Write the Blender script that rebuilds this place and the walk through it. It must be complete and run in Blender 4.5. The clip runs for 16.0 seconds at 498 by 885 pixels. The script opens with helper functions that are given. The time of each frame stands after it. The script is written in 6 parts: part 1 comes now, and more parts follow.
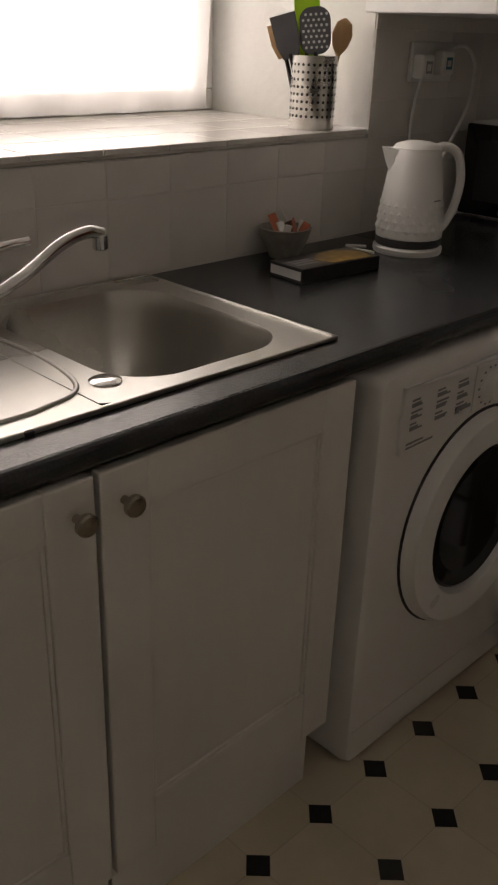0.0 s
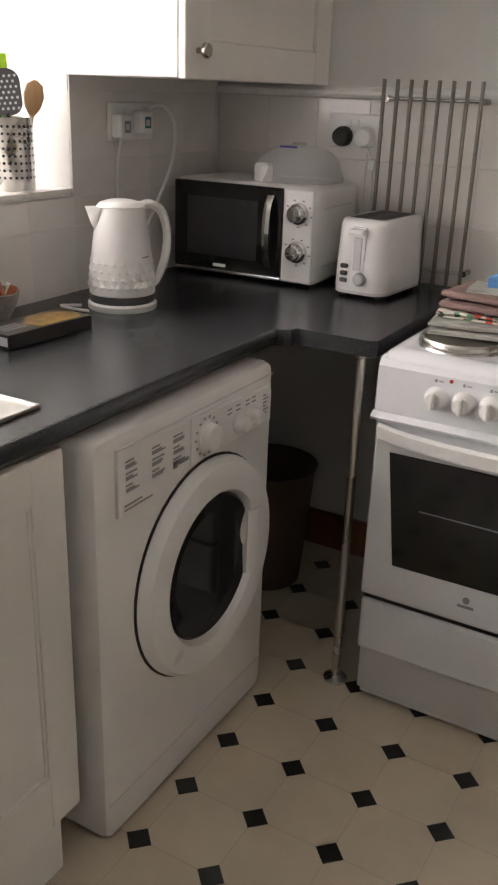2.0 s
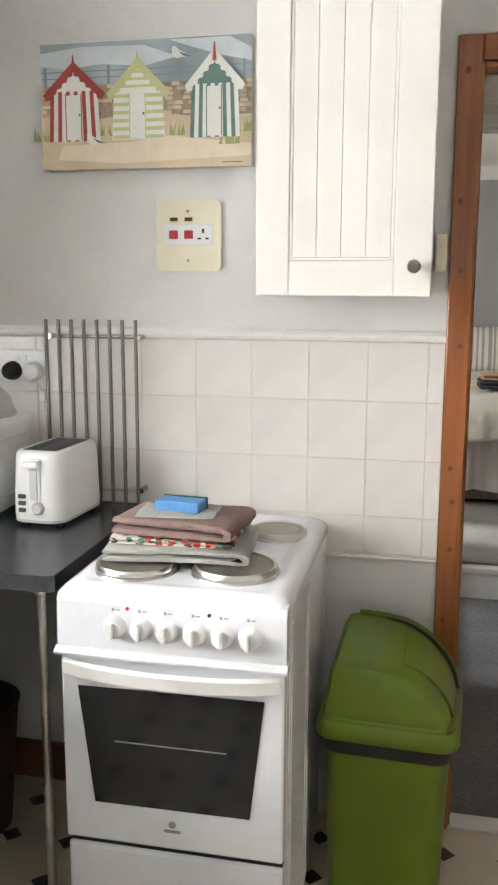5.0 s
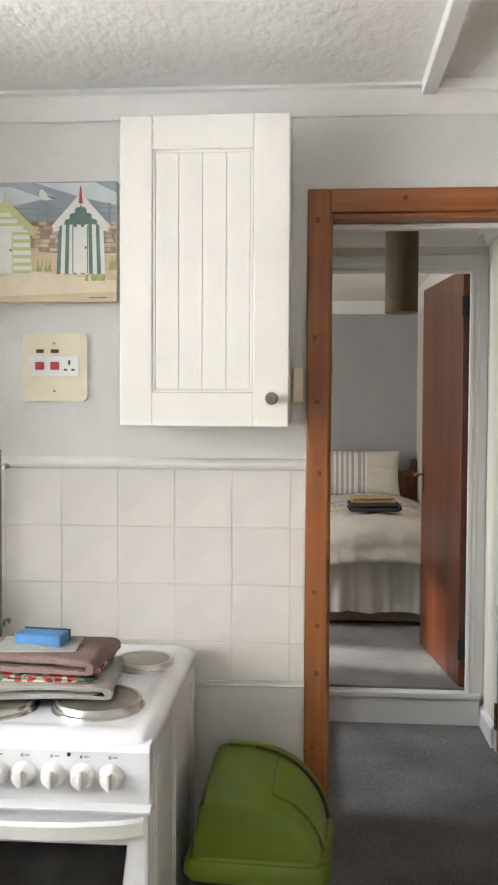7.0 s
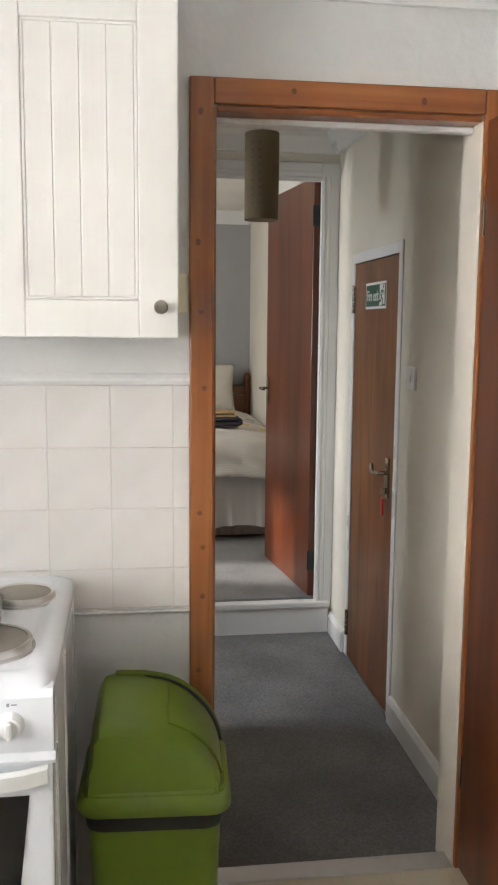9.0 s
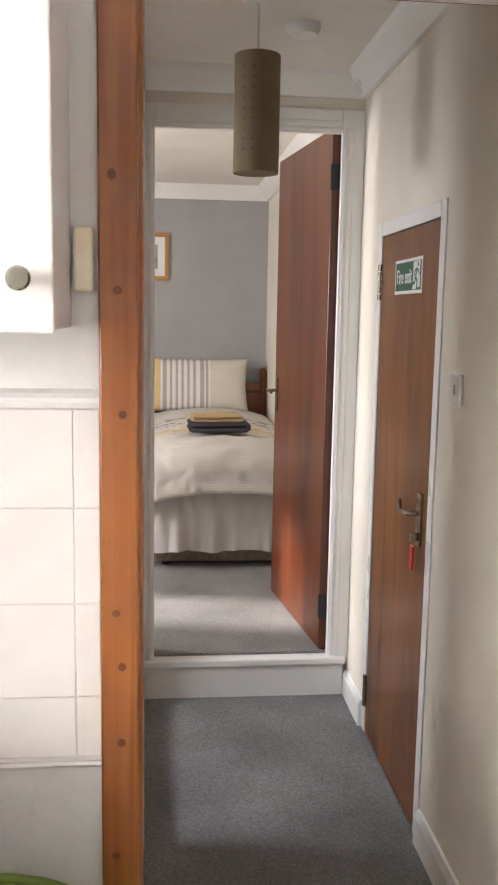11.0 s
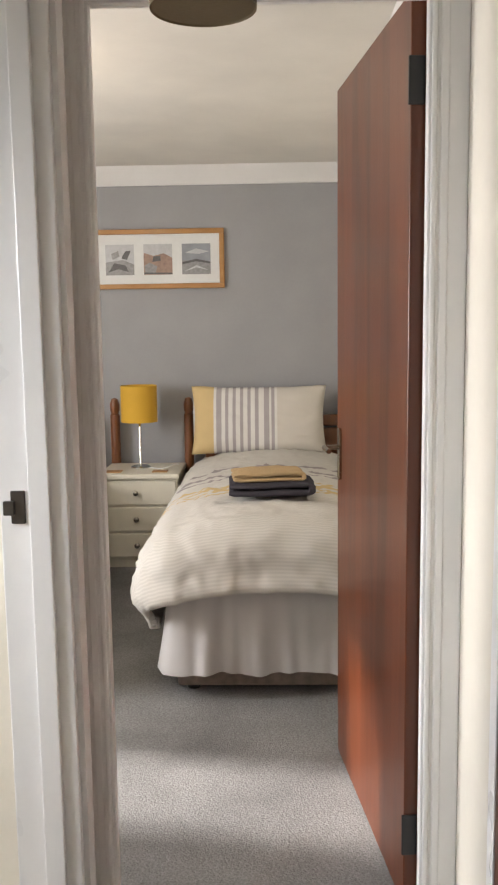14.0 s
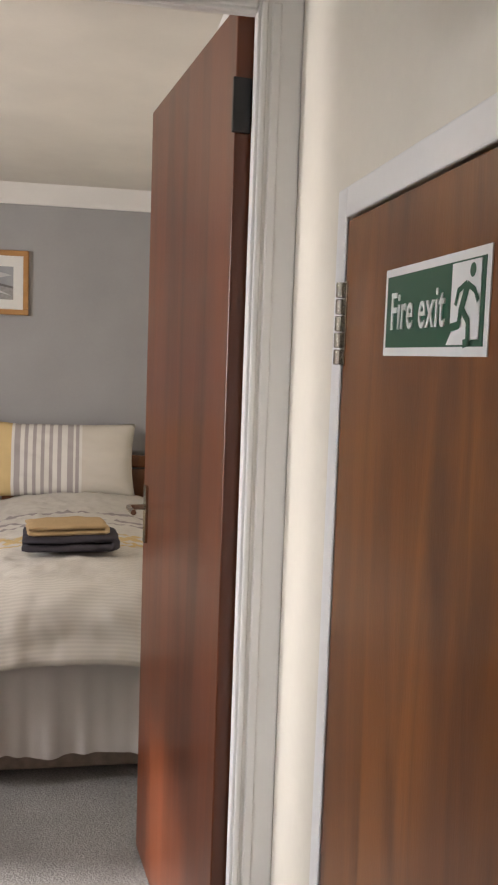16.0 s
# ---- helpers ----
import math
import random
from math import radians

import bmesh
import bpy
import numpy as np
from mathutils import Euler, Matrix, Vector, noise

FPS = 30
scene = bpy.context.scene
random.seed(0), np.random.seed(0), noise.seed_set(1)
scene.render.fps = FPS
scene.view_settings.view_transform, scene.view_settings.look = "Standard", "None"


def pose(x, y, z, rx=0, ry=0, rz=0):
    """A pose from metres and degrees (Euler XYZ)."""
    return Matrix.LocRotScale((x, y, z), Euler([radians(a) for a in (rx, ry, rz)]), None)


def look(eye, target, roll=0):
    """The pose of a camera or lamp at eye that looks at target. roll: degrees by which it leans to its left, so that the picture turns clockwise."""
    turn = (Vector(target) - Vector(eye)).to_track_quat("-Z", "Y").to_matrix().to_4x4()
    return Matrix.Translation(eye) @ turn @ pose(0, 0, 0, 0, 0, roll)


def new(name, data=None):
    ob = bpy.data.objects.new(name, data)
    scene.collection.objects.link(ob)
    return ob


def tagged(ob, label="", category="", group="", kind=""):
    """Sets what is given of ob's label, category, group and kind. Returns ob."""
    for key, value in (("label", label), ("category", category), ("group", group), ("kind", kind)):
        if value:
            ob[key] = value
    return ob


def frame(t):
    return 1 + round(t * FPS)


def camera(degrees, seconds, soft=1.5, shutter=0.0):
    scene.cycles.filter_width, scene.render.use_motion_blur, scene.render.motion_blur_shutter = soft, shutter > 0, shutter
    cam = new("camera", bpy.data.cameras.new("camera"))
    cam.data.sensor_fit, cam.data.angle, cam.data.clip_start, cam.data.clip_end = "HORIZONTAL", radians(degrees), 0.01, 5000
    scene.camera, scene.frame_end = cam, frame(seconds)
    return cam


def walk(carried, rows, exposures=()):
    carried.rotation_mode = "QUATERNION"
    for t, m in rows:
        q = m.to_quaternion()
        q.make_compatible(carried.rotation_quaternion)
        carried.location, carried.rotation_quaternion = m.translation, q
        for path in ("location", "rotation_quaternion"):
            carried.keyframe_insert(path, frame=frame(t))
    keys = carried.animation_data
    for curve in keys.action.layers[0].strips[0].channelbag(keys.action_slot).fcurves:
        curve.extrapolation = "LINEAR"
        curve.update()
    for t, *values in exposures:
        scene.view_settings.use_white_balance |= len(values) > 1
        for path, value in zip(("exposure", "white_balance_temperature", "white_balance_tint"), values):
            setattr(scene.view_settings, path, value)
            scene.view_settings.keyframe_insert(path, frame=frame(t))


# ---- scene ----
cam = camera(31.6, 16.0, soft=2.2)
PATH = [
    (0, (-0.065, -0.133, 1.359), (1.22, 1.141, 0.507), 2.0),
    (0.5, (-0.037, -0.144, 1.363), (1.344, 1.029, 0.515), 2.1),
    (1, (-0.006, -0.159, 1.364), (1.45, 0.919, 0.518), 2.0),
    (1.5, (0.017, -0.181, 1.375), (1.55, 0.82, 0.569), 2.0),
    (2, (0.033, -0.201, 1.386), (1.647, 0.713, 0.638), 2.0),
    (2.5, (0.049, -0.219, 1.389), (1.725, 0.599, 0.666), 1.3),
    (3, (0.063, -0.239, 1.398), (1.795, 0.491, 0.716), 0.8),
    (3.5, (0.074, -0.272, 1.394), (1.864, 0.355, 0.758), 0.1),
    (4, (0.08, -0.297, 1.395), (1.914, 0.229, 0.797), 0.2),
    (4.2, (0.079, -0.3, 1.423), (1.933, 0.193, 0.86), 0.2),
    (6.3, (0.023, -0.371, 1.542), (1.999, -0.067, 1.48), 0.5),
    (6.5, (0.028, -0.37, 1.543), (2.01, -0.109, 1.477), 0.7),
    (7, (0.032, -0.372, 1.527), (2.025, -0.22, 1.454), 0.3),
    (7.5, (0.041, -0.385, 1.537), (2.037, -0.303, 1.439), 0.8),
    (8, (0.082, -0.356, 1.532), (2.078, -0.393, 1.402), 1.1),
    (8.5, (0.132, -0.262, 1.537), (2.116, -0.45, 1.37), 0.9),
    (9, (0.175, -0.193, 1.517), (2.139, -0.463, 1.254), 0.5),
    (9.5, (0.355, -0.238, 1.506), (2.325, -0.483, 1.262), 0.3),
    (9.7, (0.434, -0.272, 1.509), (2.407, -0.49, 1.262), -0.1),
    (11.8, (1.451, -0.542, 1.516), (3.419, -0.738, 1.214), 1.2),
    (12, (1.57, -0.57, 1.497), (3.537, -0.763, 1.19), 0.9),
    (12.5, (1.859, -0.606, 1.498), (3.825, -0.75, 1.165), 0.5),
    (13, (2.111, -0.691, 1.497), (4.089, -0.678, 1.201), 0.5),
    (13.5, (2.34, -0.785, 1.531), (4.319, -0.68, 1.263), 0.7),
    (14, (2.51, -0.797, 1.535), (4.491, -0.737, 1.274), -0.8),
    (14.5, (2.576, -0.794, 1.53), (4.553, -0.72, 1.237), 0.6),
    (15, (2.599, -0.808, 1.555), (4.587, -0.854, 1.342), 2.2),
    (15.5, (2.659, -0.803, 1.581), (4.633, -1.052, 1.374), 2.1),
    (16, (2.802, -0.83, 1.583), (4.759, -1.194, 1.39), 2.0),
]
EXPOSURES = [(0.0, -2.05, 7400, 18), (0.5, -1.15, 7500, 22), (1.0, -0.4, 7200, 20), (1.5, -0.3, 6900, 18), (2.0, -0.5, 6700, 16), (2.5, 0.1, 6500, 13), (3.0, 0.2, 6400, 12), (3.5, 0.45, 6300, 10), (4.0, 0.55, 6250, 9),
             (6.5, 0.42, 6200, 9), (7.5, 0.34, 6250, 10), (8.5, 0.37, 6250, 10), (9.5, 0.4, 6200, 10),
             (12.0, 1.25, 6500, 18), (13.0, 1.05, 6400, 15), (14.0, 0.96, 6400, 13), (14.5, 0.91, 6450, 13), (15.5, 0.82, 6450, 15), (16.0, 0.72, 6500, 16)]
walk(cam, [(t, look(eye, target, roll)) for t, eye, target, roll in PATH], EXPOSURES)

# ---- world and large lights ----
world = bpy.data.worlds.new("world")
scene.world = world
world.use_nodes = True
sky = world.node_tree.nodes.new("ShaderNodeTexSky")
sky.sky_type, sky.sun_disc = "NISHITA", False
sky.sun_elevation, sky.sun_rotation = radians(27), radians(9)
world.node_tree.links.new(sky.outputs[0], world.node_tree.nodes["Background"].inputs[0])
world.node_tree.nodes["Background"].inputs[1].default_value = 0.12
sun = new("sun", bpy.data.lights.new("sun", "SUN"))
sun.data.energy, sun.data.angle, sun.data.color = 5.0, radians(3.5), (1.0, 0.95, 0.88)
sun.matrix_world = look((6.0, 6.0, 5.0), (6.0 - 0.16 * 6, 6.0 - 0.99 * 6, 5.0 - 0.51 * 6))


def window_light(name, eye, target, w, h, watts, colour, spread=180):
    lamp = new(name, bpy.data.lights.new(name, "AREA"))
    lamp.data.shape, lamp.data.size, lamp.data.size_y = "RECTANGLE", w, h
    lamp.data.energy, lamp.data.color, lamp.data.spread = watts, colour, radians(spread)
    lamp.matrix_world = look(eye, target)
    return lamp


window_light("kitchen_window_light", (0.70, 1.93, 1.66), (0.75, 0, 1.40), 1.9, 1.0, 55, (1.0, 0.945, 0.90), 118)
window_light("bedroom_window_light", (5.4, 1.93, 1.55), (5.6, 0, 1.05), 0.46, 1.05, 36, (1.0, 0.985, 0.97))
bulb = new("bedroom_bulb", bpy.data.lights.new("bedroom_bulb", "POINT"))
bulb.data.energy, bulb.data.color, bulb.data.shadow_soft_size = 3.0, (1.0, 0.82, 0.6), 0.05
bulb.location = (5.75, 0.2, 2.33)
window_light("bathroom_window_light", (3.6, 1.23, 1.6), (3.8, -0.6, 0.55), 0.75, 0.9, 15.5, (0.94, 0.97, 1.0), 105)


# ---- materials ----
def mat(name, colour, rough=0.5, metal=0.0, grain=0.06, scale=40.0, bump=0.0, bump_scale=60.0, stretch=(1, 1, 1), stain=0.05, spec=0.5, coat=0.0, depth=0.004):
    m = bpy.data.materials.new(name)
    m.use_nodes = True
    n, l = m.node_tree.nodes, m.node_tree.links
    b = n["Principled BSDF"]
    b.inputs["Roughness"].default_value, b.inputs["Metallic"].default_value = rough, metal
    b.inputs["Specular IOR Level"].default_value = spec
    b.inputs["Coat Weight"].default_value = coat
    tc, mp = n.new("ShaderNodeTexCoord"), n.new("ShaderNodeMapping")
    mp.inputs["Scale"].default_value = stretch
    l.new(tc.outputs["Object"], mp.inputs[0])
    fine, broad = n.new("ShaderNodeTexNoise"), n.new("ShaderNodeTexNoise")
    fine.inputs["Scale"].default_value, fine.inputs["Detail"].default_value = scale, 5
    broad.inputs["Scale"].default_value, broad.inputs["Detail"].default_value = 3.0, 3
    l.new(mp.outputs[0], fine.inputs[0]), l.new(tc.outputs["Object"], broad.inputs[0])
    dark, light = n.new("ShaderNodeMix"), n.new("ShaderNodeMix")
    dark.data_type = light.data_type = "RGBA"
    c = (*colour, 1)
    dark.inputs["A"].default_value = tuple(v * (1 - grain) for v in colour) + (1,)
    dark.inputs["B"].default_value = tuple(min(1, v * (1 + grain)) for v in colour) + (1,)
    l.new(fine.outputs[0], dark.inputs["Factor"])
    light.blend_type = "MULTIPLY"
    ramp = n.new("ShaderNodeMapRange")
    ramp.inputs["From Min"].default_value, ramp.inputs["From Max"].default_value = 0.3, 0.7
    ramp.inputs["To Min"].default_value, ramp.inputs["To Max"].default_value = 1 - 2 * stain, 1
    l.new(broad.outputs[0], ramp.inputs[0])
    light.inputs["Factor"].default_value = 1
    l.new(dark.outputs["Result"], light.inputs["A"]), l.new(ramp.outputs[0], light.inputs["B"])
    l.new(light.outputs["Result"], b.inputs["Base Color"])
    rr = n.new("ShaderNodeMapRange")
    rr.inputs["To Min"].default_value, rr.inputs["To Max"].default_value = max(0.02, rough - 0.08), min(1, rough + 0.08)
    l.new(broad.outputs[0], rr.inputs[0]), l.new(rr.outputs[0], b.inputs["Roughness"])
    if bump:
        bt, bn = n.new("ShaderNodeTexNoise"), n.new("ShaderNodeBump")
        bt.inputs["Scale"].default_value, bt.inputs["Detail"].default_value = bump_scale, 4
        bn.inputs["Strength"].default_value, bn.inputs["Distance"].default_value = min(1, bump), depth
        l.new(mp.outputs[0], bt.inputs[0]), l.new(bt.outputs[0], bn.inputs["Height"]), l.new(bn.outputs[0], b.inputs["Normal"])
    return m


def wood(name, a, bcol, stretch, rough=0.35, coat=0.2):
    """Long grain along the axis that is stretched least."""
    m = mat(name, a, rough, 0, 0.1, 30, 0.05, 60, stretch, 0.08, coat=coat)
    n, l = m.node_tree.nodes, m.node_tree.links
    mp = [x for x in n if x.type == "MAPPING"][0]
    g = n.new("ShaderNodeTexNoise")
    g.inputs["Scale"].default_value, g.inputs["Detail"].default_value, g.inputs["Distortion"].default_value = 2.2, 8, 1.2
    l.new(mp.outputs[0], g.inputs[0])
    cr = n.new("ShaderNodeValToRGB")
    cr.color_ramp.elements[0].position, cr.color_ramp.elements[1].position = 0.32, 0.68
    cr.color_ramp.elements[0].color, cr.color_ramp.elements[1].color = (*a, 1), (*bcol, 1)
    l.new(g.outputs[0], cr.inputs[0])
    mul = [x for x in n if x.type == "MIX" and x.blend_type == "MULTIPLY"][0]
    l.new(cr.outputs[0], mul.inputs["A"])
    return m


def banded(name, axis, stops, rough=0.85, ribs=0.0, rib_axis="X"):
    """Cloth with woven bands: stops of (place in metres from 0 to 1 after the map, colour)."""
    lo, hi, rows = stops
    m = mat(name, (0.7, 0.66, 0.58), rough, 0, 0.05, 300, 0.25, 500)
    n, l = m.node_tree.nodes, m.node_tree.links
    tc = [x for x in n if x.type == "TEX_COORD"][0]
    sep, mr, cr = n.new("ShaderNodeSeparateXYZ"), n.new("ShaderNodeMapRange"), n.new("ShaderNodeValToRGB")
    l.new(tc.outputs["Object"], sep.inputs[0])
    mr.inputs["From Min"].default_value, mr.inputs["From Max"].default_value = lo, hi
    l.new(sep.outputs[axis], mr.inputs[0]), l.new(mr.outputs[0], cr.inputs[0])
    cr.color_ramp.interpolation = "CONSTANT"
    e = cr.color_ramp.elements
    while len(e) > 1:
        e.remove(e[1])
    e[0].position, e[0].color = 0, (*rows[0][1], 1)
    for p, c in rows[1:]:
        e.new(p).color = (*c, 1)
    mul = [x for x in n if x.type == "MIX" and x.blend_type == "MULTIPLY"][0]
    src = cr.outputs[0]
    if ribs:
        wv = n.new("ShaderNodeTexWave")
        wv.bands_direction = rib_axis
        wv.inputs["Scale"].default_value, wv.inputs["Distortion"].default_value = ribs, 0.3
        l.new(tc.outputs["UV"], wv.inputs[0])
        mx = n.new("ShaderNodeMix")
        mx.data_type, mx.blend_type = "RGBA", "MULTIPLY"
        mx.inputs["Factor"].default_value = 0.13
        l.new(src, mx.inputs["A"]), l.new(wv.outputs[0], mx.inputs["B"])
        src = mx.outputs["Result"]
    l.new(src, mul.inputs["A"])
    return m


def glass(name, tint=(1, 1, 1), rough=0.02, alpha=1.0):
    m = bpy.data.materials.new(name)
    m.use_nodes = True
    b = m.node_tree.nodes["Principled BSDF"]
    b.inputs["Base Color"].default_value = (*tint, 1)
    b.inputs["Roughness"].default_value, b.inputs["Transmission Weight"].default_value, b.inputs["IOR"].default_value = rough, 1.0, 1.45
    return m


PAINT = mat("textured_wall_paint", (0.72, 0.715, 0.69), 0.5, 0, 0.03, 60, 0.5, 26, stain=0.04, depth=0.006)
CREAM = mat("cream_wall_paint", (0.77, 0.72, 0.62), 0.6, 0, 0.03, 50, 0.12, 40, stain=0.05)
GREYWALL = mat("grey_wall_paint", (0.35, 0.35, 0.355), 0.7, 0, 0.03, 60, 0.1, 60)
CEIL = mat("textured_ceiling", (0.84, 0.83, 0.81), 0.6, 0, 0.03, 60, 0.55, 24, (1, 1.5, 1), depth=0.008)
CEIL2 = mat("smooth_ceiling", (0.80, 0.77, 0.71), 0.7, 0, 0.02, 60, 0.05)
GLOSSWHITE = mat("white_gloss_paint", (0.80, 0.79, 0.77), 0.3, 0, 0.02, 80, 0.03, 20, stain=0.03)
TILE = mat("cream_glazed_tile", (0.78, 0.75, 0.71), 0.16, 0, 0.025, 12, 0.05, 30)
GROUT = mat("tile_grout", (0.70, 0.66, 0.60), 0.9, 0, 0.1, 80)
GROUT_PALE = mat("pale_tile_grout", (0.78, 0.75, 0.71), 0.8, 0, 0.05, 80)
CABINET = mat("white_foil_cabinet", (0.80, 0.78, 0.73), 0.38, 0, 0.02, 60, 0.08, 140, (1, 1, 0.05))
CARCASE = mat("white_melamine", (0.80, 0.80, 0.78), 0.4)
WORKTOP = mat("dark_slate_laminate", (0.035, 0.037, 0.04), 0.24, 0, 0.5, 220, 0.15, 160, stain=0.1)
STEEL = mat("brushed_steel", (0.62, 0.61, 0.58), 0.28, 1.0, 0.08, 60, 0.05, 200, (1, 30, 1))
CHROME = mat("chrome", (0.75, 0.75, 0.74), 0.1, 1.0, 0.02)
NICKEL = mat("satin_nickel", (0.44, 0.41, 0.35), 0.24, 1.0, 0.05)
ENAMEL = mat("white_enamel", (0.77, 0.785, 0.81), 0.2, 0, 0.015, 20, stain=0.03)
APPLIANCE = mat("white_appliance_plastic", (0.76, 0.75, 0.72), 0.35, 0, 0.02, 30, stain=0.04)
GREYSIDE = mat("grey_painted_steel", (0.62, 0.62, 0.62), 0.4, 0, 0.03)
DARKMETAL = mat("dark_bronze_metal", (0.09, 0.08, 0.07), 0.35, 0.9, 0.15)
BLACKGLASS = mat("black_glass", (0.012, 0.012, 0.013), 0.06, 0, 0.1, stain=0.1)
BLACK = mat("black_plastic", (0.02, 0.02, 0.02), 0.45, 0, 0.1)
DARKGREY = mat("dark_grey_plastic", (0.08, 0.08, 0.085), 0.5, 0, 0.1)
PRINT = mat("grey_print", (0.29, 0.29, 0.30), 0.6)
GREEN = mat("olive_green_plastic", (0.125, 0.18, 0.008), 0.36, 0, 0.03, 30, 0, 60, stain=0.03)
CREAMPLASTIC = mat("aged_cream_plastic", (0.78, 0.73, 0.55), 0.35, 0, 0.03)
REDPLASTIC = mat("red_plastic", (0.45, 0.02, 0.02), 0.3)
WHITEPLASTIC = mat("white_plastic", (0.82, 0.82, 0.80), 0.3, 0, 0.01)
VINYL = mat("cream_vinyl_floor", (0.65, 0.57, 0.435), 0.35, 0, 0.07, 18, 0.06, 90, stain=0.07)
VINYLDARK = mat("black_vinyl_inset", (0.02, 0.021, 0.02), 0.3, 0, 0.6, 60, stain=0.15)
PINE = wood("orange_pine", (0.36, 0.13, 0.035), (0.25, 0.075, 0.018), (14, 14, 0.5))
PINE_H = wood("orange_pine_head", (0.36, 0.13, 0.035), (0.25, 0.075, 0.018), (14, 0.5, 14))
KNOT = mat("pine_knot", (0.14, 0.042, 0.015), 0.4)
MAHOGANY = wood("red_mahogany_veneer", (0.150, 0.036, 0.009), (0.066, 0.015, 0.004), (4, 4, 0.3), 0.36, 0.06)
SAPELE = wood("brown_sapele_veneer", (0.24, 0.080, 0.014), (0.08, 0.023, 0.005), (5, 5, 0.6), 0.34, 0.05)
OAK = wood("light_oak", (0.50, 0.27, 0.09), (0.42, 0.2, 0.06), (6, 1, 6), 0.45, 0.1)
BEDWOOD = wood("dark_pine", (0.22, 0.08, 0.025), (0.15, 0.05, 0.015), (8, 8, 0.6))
CARPET = mat("dark_grey_carpet", (0.235, 0.232, 0.23), 0.95, 0, 0.65, 130, 0.9, 170, stain=0.16, spec=0.1)
CARPET2 = mat("grey_bedroom_carpet", (0.27, 0.265, 0.26), 0.95, 0, 0.6, 130, 0.9, 170, stain=0.16, spec=0.1)
PLANK = mat("pale_plank_vinyl", (0.55, 0.50, 0.42), 0.4, 0, 0.12, 12, 0.05, 40, (1, 9, 1))
ALU = mat("aluminium_trim", (0.6, 0.6, 0.6), 0.35, 1.0)
TOWELGREY = mat("charcoal_towel", (0.06, 0.055, 0.065), 0.95, 0, 0.3, 300, 1.0, 260, spec=0.1)
TOWELTAN = mat("tan_towel", (0.50, 0.36, 0.20), 0.95, 0, 0.15, 300, 1.0, 260, spec=0.1)
TOWELMAUVE = mat("mauve_brown_towel", (0.27, 0.19, 0.17), 0.95, 0, 0.35, 260, 1.0, 180, spec=0.1)
GREYCLOTH = mat("grey_cloth", (0.40, 0.40, 0.37), 0.95, 0, 0.12, 200, 0.7, 200, spec=0.1)
SHEET = mat("white_valance_cotton", (0.58, 0.56, 0.55), 0.9, 0, 0.03, 200, 0.3, 300, spec=0.2)
SPONGE = mat("blue_sponge", (0.10, 0.27, 0.55), 0.9, 0, 0.15, 150, 0.8, 200)
YELLOW = mat("mustard_lampshade", (0.62, 0.36, 0.03), 0.8, 0, 0.05, 200)
TAUPE = mat("taupe_paper_shade", (0.23, 0.175, 0.10), 0.85, 0, 0.06, 120, 0.2, 200)
DIVAN = mat("brown_damask_ticking", (0.24, 0.19, 0.16), 0.9, 0, 0.5, 30)
IVORY = mat("ivory_painted_drawers", (0.70, 0.66, 0.55), 0.4, 0, 0.03)
TEAL = mat("teal_plastic", (0.01, 0.20, 0.24), 0.4)
WICKER = mat("brown_plastic_basket", (0.10, 0.055, 0.035), 0.6, 0, 0.2)
SIGNGREEN = mat("sign_green", (0.012, 0.085, 0.045), 0.4)
SIGNWHITE = mat("sign_white", (0.80, 0.80, 0.78), 0.4)
MOUNT = mat("white_mount_card", (0.76, 0.77, 0.75), 0.8)
CLEARPLASTIC = mat("clear_cover_plastic", (0.8, 0.8, 0.8), 0.15)
_n, _l = CLEARPLASTIC.node_tree.nodes, CLEARPLASTIC.node_tree.links
_tr, _mx = _n.new("ShaderNodeBsdfTransparent"), _n.new("ShaderNodeMixShader")
_mx.inputs[0].default_value = 0.28
_l.new(_tr.outputs[0], _mx.inputs[1]), _l.new(_n["Principled BSDF"].outputs[0], _mx.inputs[2]), _l.new(_mx.outputs[0], _n["Material Output"].inputs[0])
DOORGLASS = glass("washer_door_glass", (0.25, 0.25, 0.27), 0.03)
PANE = glass("window_glass")
NET = bpy.data.materials.new("white_net_curtain")
NET.use_nodes = True
_n, _l = NET.node_tree.nodes, NET.node_tree.links
_tr, _tl, _mx = _n.new("ShaderNodeBsdfTransparent"), _n.new("ShaderNodeBsdfTranslucent"), _n.new("ShaderNodeMixShader")
_tl.inputs[0].default_value = (0.9, 0.9, 0.9, 1)
_mx.inputs[0].default_value = 0.55
_l.new(_tr.outputs[0], _mx.inputs[1]), _l.new(_tl.outputs[0], _mx.inputs[2]), _l.new(_mx.outputs[0], _n["Material Output"].inputs[0])
SKYGLOW = bpy.data.materials.new("bright_overcast_backdrop")
SKYGLOW.use_nodes = True
SKYGLOW.node_tree.nodes["Principled BSDF"].inputs["Emission Color"].default_value = (0.95, 0.98, 1, 1)
SKYGLOW.node_tree.nodes["Principled BSDF"].inputs["Emission Strength"].default_value = 5.0


# ---- mesh helpers ----
def mesh_of(name, bm, material, smooth=False):
    me = bpy.data.meshes.new(name)
    bmesh.ops.recalc_face_normals(bm, faces=bm.faces)
    bm.to_mesh(me)
    bm.free()
    for m in material if isinstance(material, (list, tuple)) else [material]:
        me.materials.append(m)
    if smooth:
        me.shade_smooth()
    return new(name, me)


